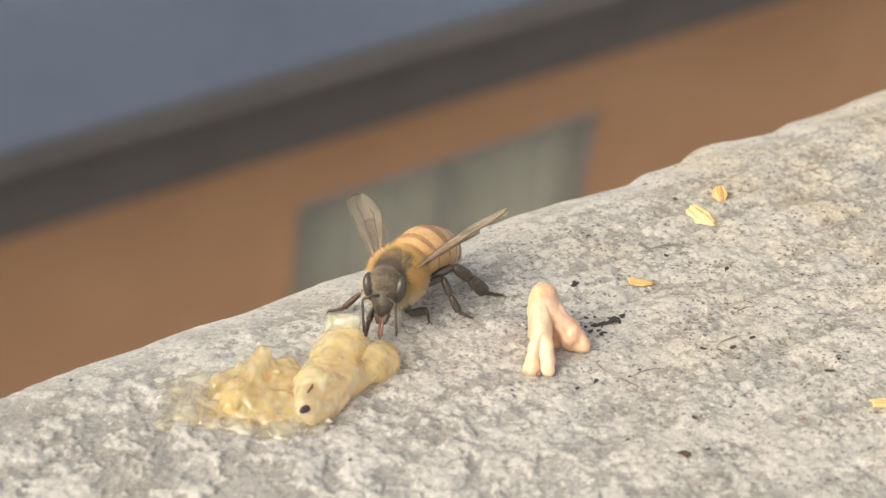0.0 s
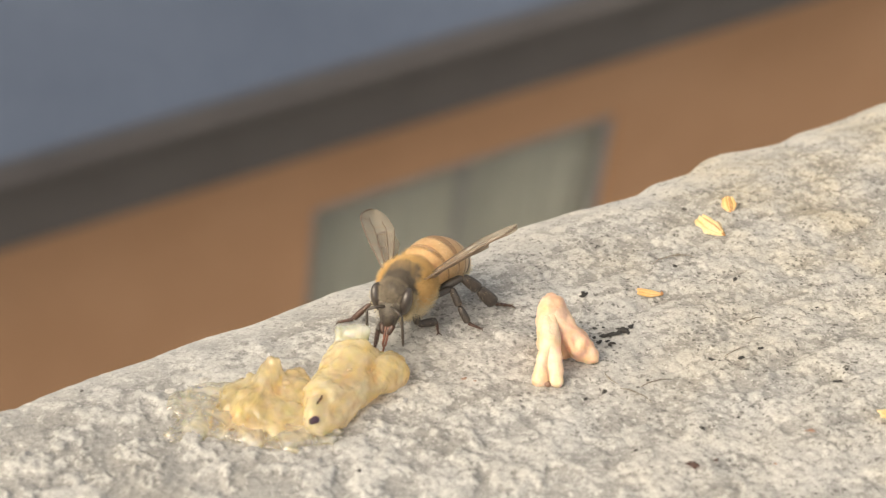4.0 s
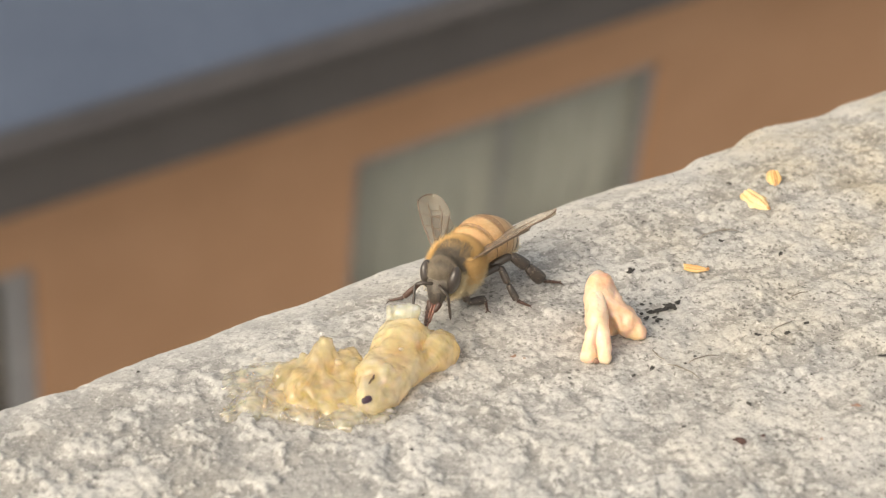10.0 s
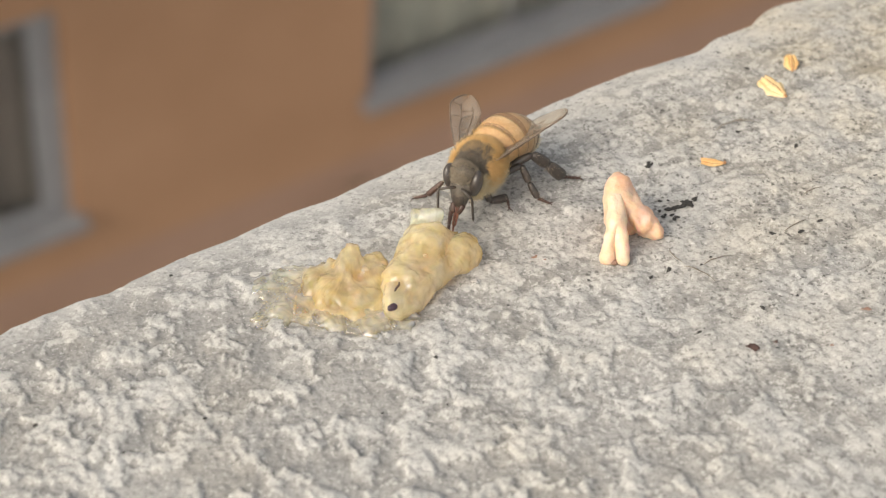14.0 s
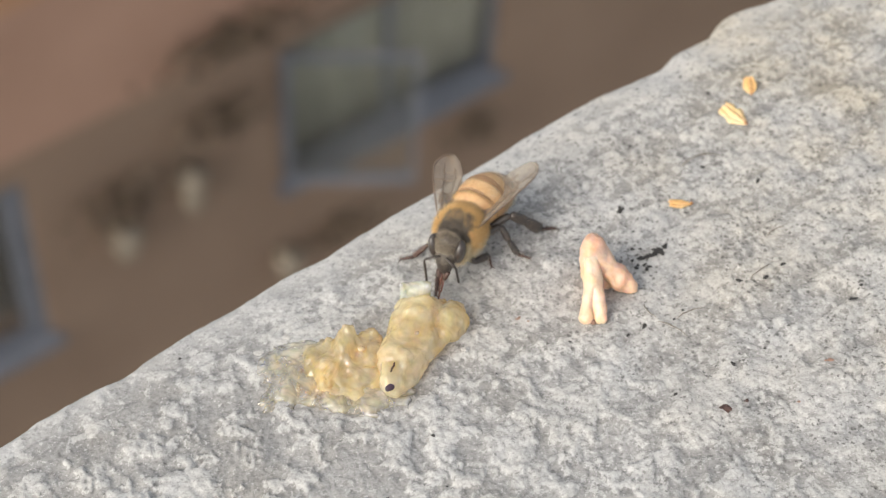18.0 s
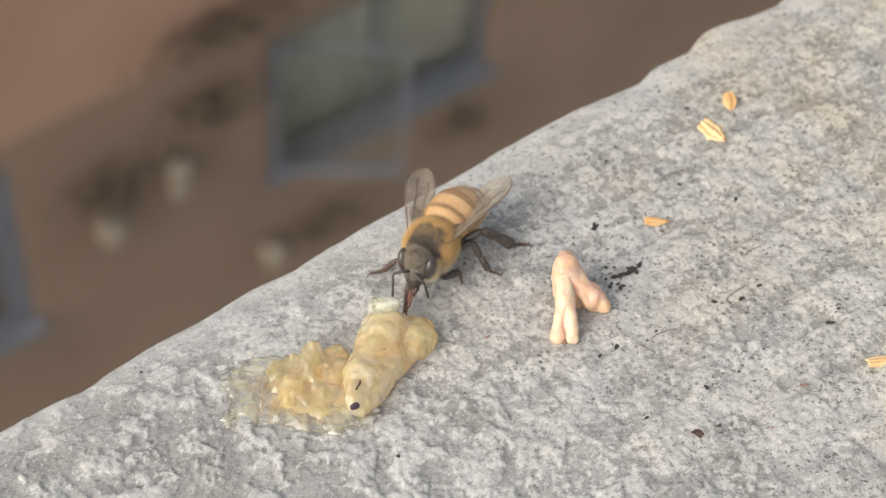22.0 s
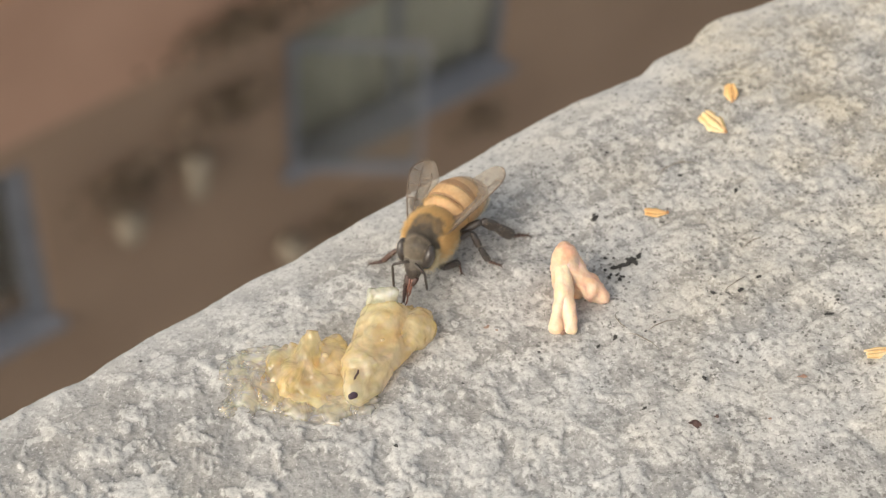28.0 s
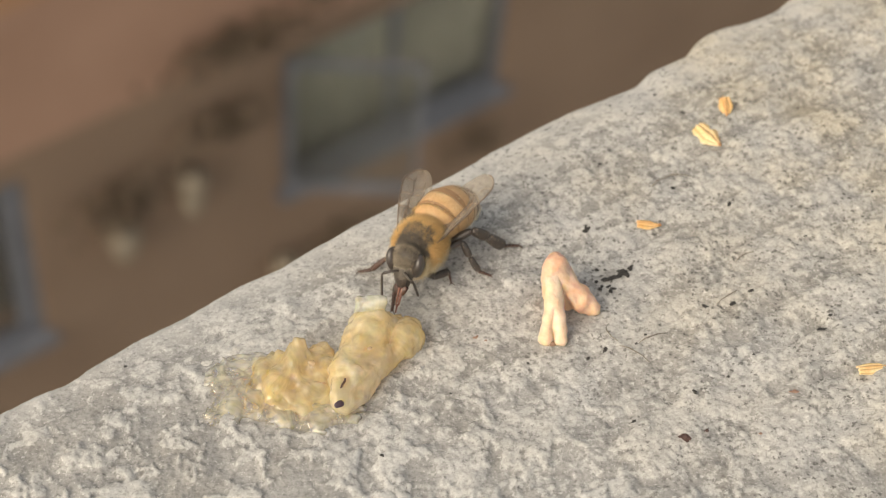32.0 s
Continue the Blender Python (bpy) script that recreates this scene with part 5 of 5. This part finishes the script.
def window_parts(house, box, sash_open=0.0, curtain=CURTAIN, reveal=0.12, side=0.07, bar=0.025, paint=FRAME_PAINT):
    x0, x1, z0, z1 = box
    win = part("window", bevel_box(x0, x0 + side, reveal - 0.07, reveal, z0, z1, 0.008), paint, house, "grey painted window frame")
    part("stile", bevel_box(x1 - side, x1, reveal - 0.07, reveal, z0, z1, 0.008), paint, win)
    part("head_rail", bevel_box(x0 + side, x1 - side, reveal - 0.07, reveal, z1 - 0.09, z1, 0.01), paint, win)
    part("bottom_rail", bevel_box(x0 + side, x1 - side, reveal - 0.07, reveal, z0, z0 + 0.09, 0.01), paint, win)
    mid = (x0 + x1) / 2
    part("mullion", bevel_box(mid - bar, mid + bar, reveal - 0.065, reveal - 0.005, z0 + 0.09, z1 - 0.09, bar * 0.4), paint, win)
    part("sill", bevel_box(x0 - 0.05, x1 + 0.05, -0.09, reveal - 0.072, z0 - 0.06, z0 + 0.012, 0.012), paint, win, "projecting pale grey sill")
    for a, b in (((x0 + side, mid - bar),) if not sash_open else ()) + ((mid + bar, x1 - side),):
        pane = part("pane", mesh_of(*box_vf(a, b, reveal - 0.04, reveal - 0.034, z0 + 0.09, z1 - 0.09), smooth=False), PANE, win, "clear reflecting glass")
        pane.visible_shadow = False
    if sash_open:
        w, h = mid - x0 - 0.02, z1 - z0 - 0.06
        sash = part("sash", mesh_of(*merge(box_vf(0, 0.05, -0.025, 0.025, 0, h), box_vf(w - 0.03, w, -0.025, 0.025, 0, h), box_vf(0.05, w - 0.03, -0.025, 0.025, 0, 0.09), box_vf(0.05, w - 0.03, -0.025, 0.025, h - 0.03, h)), smooth=False),
                    paint, win, "casement standing open", pose(x0 + 0.02, -0.02, z0 + 0.03, 0, 0, -sash_open))
        pane = part("pane", mesh_of(*box_vf(0.05, w - 0.03, -0.004, 0.004, 0.09, h - 0.03), smooth=False), PANE_TINTED, sash, "glass tinted for a dark reflection")
        pane.visible_shadow = False
    if curtain:
        n, verts, faces = 90, [], []
        for i in range(n + 1):
            u = i / n
            x = x0 + 0.004 + (x1 - x0 - 0.008) * u
            y = reveal + 0.045 + 0.02 * math.sin(u * 52 + 2 * math.sin(u * 9)) + 0.015 * math.sin(u * 131)
            verts += [(x, y, z0 - 0.1), (x, y, z1 + 0.05), (x, y + 0.004, z0 - 0.1), (x, y + 0.004, z1 + 0.05)]
        for i in range(n):
            a = 4 * i
            faces += [(a, a + 4, a + 5, a + 1), (a + 2, a + 3, a + 7, a + 6), (a + 1, a + 5, a + 7, a + 3), (a, a + 2, a + 6, a + 4)]
        part("curtain", mesh_of(verts, faces), curtain, win, "drawn dull curtain in soft folds")
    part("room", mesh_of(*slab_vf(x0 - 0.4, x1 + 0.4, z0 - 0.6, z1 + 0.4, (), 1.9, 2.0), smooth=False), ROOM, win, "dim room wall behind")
    return win


def build_house():
    house = thing("apartment_house", HOUSE_AT, "orange and brown stuccoed house with blue-grey roof and dark gutter", "building")
    holes = list(WINDOWS.values())
    left, right = -14.0, 30.0
    part("upper_wall", mesh_of(*slab_vf(left, right, REDDER_BELOW, EAVES - 0.1, holes, 0.0, 0.34), smooth=False), STUCCO, house, "orange-brown stucco")
    part("wall_below_sills", mesh_of(*slab_vf(left, right, FLOOR_LINE, REDDER_BELOW, holes, 0.0, 0.34), smooth=False), STUCCO_RED, house, "reddish brown wall below the upper sills")
    part("lower_wall", mesh_of(*slab_vf(left, right, GROUND_Z - 0.11, FLOOR_LINE, holes, 0.0, 0.34), smooth=False), STUCCO_BROWN, house, "dull brown stucco")
    part("back_wall", mesh_of(*box_vf(left, right, 8.6, 8.9, GROUND_Z - 0.11, EAVES - 0.1), smooth=False), STUCCO, house)
    for x in (left, right - 0.34):
        part("end_wall", mesh_of(*box_vf(x, x + 0.34, 0.345, 8.595, GROUND_Z - 0.11, EAVES - 0.1), smooth=False), STUCCO, house)
    # roof: eaves towards the yard, ridge behind
    v = [(left - 0.3, -0.42, EAVES), (right + 0.3, -0.42, EAVES), (right + 0.3, 4.6, EAVES + 2.5), (left - 0.3, 4.6, EAVES + 2.5), (right + 0.3, 9.5, EAVES), (left - 0.3, 9.5, EAVES)]
    part("roof", mesh_of(v + [(a, b, c - 0.12) for a, b, c in v], [(0, 1, 2, 3), (3, 2, 4, 5), (7, 6, 9, 8), (8, 9, 11, 10), (1, 0, 6, 7), (5, 4, 10, 11), (0, 3, 9, 6), (3, 5, 11, 9), (2, 1, 7, 8), (4, 2, 8, 10)], smooth=False), ROOFING, house, "plain blue-grey roofing")
    # gutter: a half-round trough, with its brackets, over a dark fascia
    section = [(0.075 * math.cos(a), 0.075 * math.sin(a)) for a in np.linspace(math.pi, 2 * math.pi, 9)]
    inner = [(0.067 * math.cos(a), 0.067 * math.sin(a)) for a in np.linspace(2 * math.pi, math.pi, 9)]
    ring = section + inner
    verts = [(x, -0.52 + a, EAVES + 0.02 + b) for x in (left - 0.3, right + 0.3) for a, b in ring]
    k = len(ring)
    faces = [(i, (i + 1) % k, k + (i + 1) % k, k + i) for i in range(k)] + [tuple(range(k)), tuple(range(2 * k - 1, k - 1, -1))]
    part("gutter", mesh_of(verts, faces), GUTTER, house, "dark metal gutter")
    part("fascia", bevel_box(left - 0.3, right + 0.3, -0.44, -0.40, EAVES - 0.53, EAVES - 0.02, 0.008), GUTTER, house, "dark painted eaves board")
    part("soffit", mesh_of(*box_vf(left - 0.3, right + 0.3, -0.395, -0.003, EAVES - 0.51, EAVES - 0.47), smooth=False), GUTTER, house)
    for i in range(24):
        x = left + 0.9 + i * 1.85
        part("gutter_bracket", bevel_box(x - 0.015, x + 0.015, -0.60, -0.44, EAVES - 0.07, EAVES - 0.055, 0.004), GUTTER, house)
    window_parts(house, WINDOWS["upper"], side=0.05, bar=0.008, paint=FRAME_LIGHT)
    # the curtain here is an added sheet that lifts the dark room's tone
    window_parts(house, WINDOWS["upper_side"], curtain=ROOM_SHEET, side=0.17, paint=FRAME_LIGHT)
    window_parts(house, WINDOWS["lower"], sash_open=32, curtain=CURTAIN_DARKER)
    window_parts(house, WINDOWS["lower_side"], curtain=None, side=0.17)


build_house()


def leaf_cluster(count, spread, seed, size):
    """Many small bent leaves in an uneven clump."""
    g = random.Random(seed)
    verts, faces = [], []
    for i in range(count):
        c = Vector((g.gauss(0, spread[0]), g.gauss(0, spread[1]), g.gauss(0, spread[2])))
        d = Vector((g.uniform(-1, 1), g.uniform(-1, 0.4), g.uniform(-1, 0.6))).normalized()
        s = d.orthogonal().normalized()
        up = d.cross(s)
        w, n = size * g.uniform(0.6, 1.2), len(verts)
        for u, q, h in ((0, 0.05, 0), (0.35, 0.5, 0.10), (0.7, 0.4, 0.08), (1, 0.03, -0.1)):
            for e in (-1, 1):
                verts.append(tuple(c + d * w * 1.7 * u + s * e * w * q + up * w * h))
        faces += [(n, n + 1, n + 3, n + 2), (n + 2, n + 3, n + 5, n + 4), (n + 4, n + 5, n + 7, n + 6)]
    return verts, faces


# wall plants and hanging pots on the house
POTS = ((4.04, -12.76, 0.34, 0.095), (3.49, -12.97, 0.20, 0.11), (4.80, -14.36, 0.17, 0.10))
for n, (u, w, tall, r) in enumerate(POTS):
    pot = thing("wall_pot", HOUSE_AT @ pose(u * 0.985, -0.13, w * 0.985), "pale clay pot hung on a brown stucco wall", "flower pot", "wall pots")
    pts = [(0, 0, -tall / 2 + tall * i / 6) for i in range(7)]
    part("pot", mesh_of(*tube_vf(pts, [r * (0.72 + 0.28 * i / 6) for i in range(6)] + [r * 1.12], 18)), POT, pot)
    part("rim", mesh_of(*tube_vf([(0, 0, tall / 2), (0, 0, tall / 2 + 0.035)], [r * 1.15, r * 1.15], 18)), POT, pot)
    part("hook", mesh_of(*tube_vf([(0, 0.115, 0), (0, r * 0.5, 0.0)], [0.012, 0.012], 8)), GUTTER, pot, "dark iron hook")
PLANTS = ((4.32, -12.14, 0.16, 0.09, 190, 1), (3.50, -12.47, 0.15, 0.10, 190, 2), (5.32, -14.26, 0.16, 0.09, 120, 3), (4.45, -11.34, 0.26, 0.07, 300, 4), (5.08, -10.85, 0.12, 0.22, 240, 5),
          (6.53, -13.86, 0.12, 0.08, 60, 7), (7.01, -11.91, 0.16, 0.08, 110, 9))
for u, w, a, b, count, seed in PLANTS:
    plant = thing("wall_plant", HOUSE_AT @ pose(u * 0.985, -0.125, w * 0.985), "dark brownish plant clinging to the stucco wall", "plant", "wall plants")
    tagged(part("leaves", mesh_of(*leaf_cluster(count, (a, 0.035, b), seed, 0.045), smooth=False), LEAF, plant), kind="stuff")
    stems = [tube_vf([(0, 0.122, b * 0.8), (a * 0.4 * s, 0.03, 0), (a * s, 0.0, -b)], [0.012, 0.009, 0.004], 6) for s in (-1, -0.3, 0.5, 1)]
    part("stem", mesh_of(*merge(*stems)), LEAF, plant)

# the yard below, out to the horizon
yard = mesh_of([(x * 1500.0, y * 1500.0, GROUND_Z) for x in (-1, 1) for y in (-1, 1)], [(0, 2, 3, 1)], smooth=False)
tagged(part("ground", yard, PAVING, None, "grey paved yard far below the ledge"), category="ground", kind="structure")


# ---- what moves ----
def motions():
    """The bee feeds: the head nods and turns, the feelers stir and the wings sink slowly."""
    nod = ((0, 16, 0), (1, 14, -3), (2, 17, 2), (3, 10, -2), (6, 5, 1), (7, 4, -3), (8, 2, 2), (9, 1, -2), (10, 0, 2), (11, 0, -2), (12, -1, 1), (13, 0, 0), (14, 0, -2), (15, 1, 2), (18, 0, 0), (19, 1, -2), (20, 2, 2),
           (21, 1, -1), (22, 0, 2), (23, 1, -2), (24, 2, 1), (25, 0, -1), (28, 1, 2), (29, 0, -2), (30, 2, 1), (31, 1, -1), (32, 2, 0))
    walk(BEE_HEAD, [(t, pose(0, 0.27 * CM, 0.42 * CM, 12 + down, 0, turn)) for t, turn, down in nod])
    for ant, w, shift in zip(BEE_ANTENNAE, (-1, 1), (0.0, 0.6)):
        rows = []
        for i in range(33):
            t = float(i)
            early = max(0.0, 1 - t / 7)
            swing = 7 * math.sin(1.9 * t + shift * 4) + 4 * math.sin(3.7 * t + shift)
            droop = -6 + swing if w > 0 else -10 + 30 * (1 - early) * -1 + swing * 0.6
            rows.append((t, pose(w * 0.03 * CM, 0.185 * CM, -0.02 * CM, droop, 0, (0 if w > 0 else 18 * (1 - early)) + swing * 0.5)))
        walk(ant, rows)
    walk(BEE_TONGUE, [(i * 0.5, pose(0, 0.185 * CM, -0.20 * CM + 0.012 * CM * math.sin(i * 1.7), 5 * math.sin(i * 1.3), 0, 2 * math.sin(i * 0.9))) for i in range(65)])
    spread_right = ((0, 44, 11, 42), (6, 40, 7, 42), (9, 37, 5, 38), (11, 34, 3, 34), (13, 31, 1, 30), (15, 27, 0, 24), (18, 26, -2, 20), (25, 24, -3, 16), (32, 21, -4, 14))
    spread = ((0, 42, 17, 25), (3, 40, 14, 25), (6, 40, 13, 25), (9, 34, 9, 26), (11, 25, 3, 25), (13, 21, 1, 23), (15, 20, 0, 18), (18, 18, 0, 12), (22, 18, 0, 10), (25, 15, -1, 8), (28, 13, -2, 8), (32, 11, -2, 8))
    for wing, side, hind in BEE_WINGS:
        base = (side * 0.185 * CM, (0.02 if hind else 0.10) * CM, (0.52 if hind else 0.565) * CM)
        tilt, rise = (1.0, 0) if side < 0 else (0.25, -7)
        rows = spread if side < 0 else spread_right
        walk(wing, [(t, pose(*base, -(lift + rise + (2 if hind else 4)), -side * roll * tilt, side * (out - (5 if hind else 0)))) for t, out, lift, roll in rows])


motions()
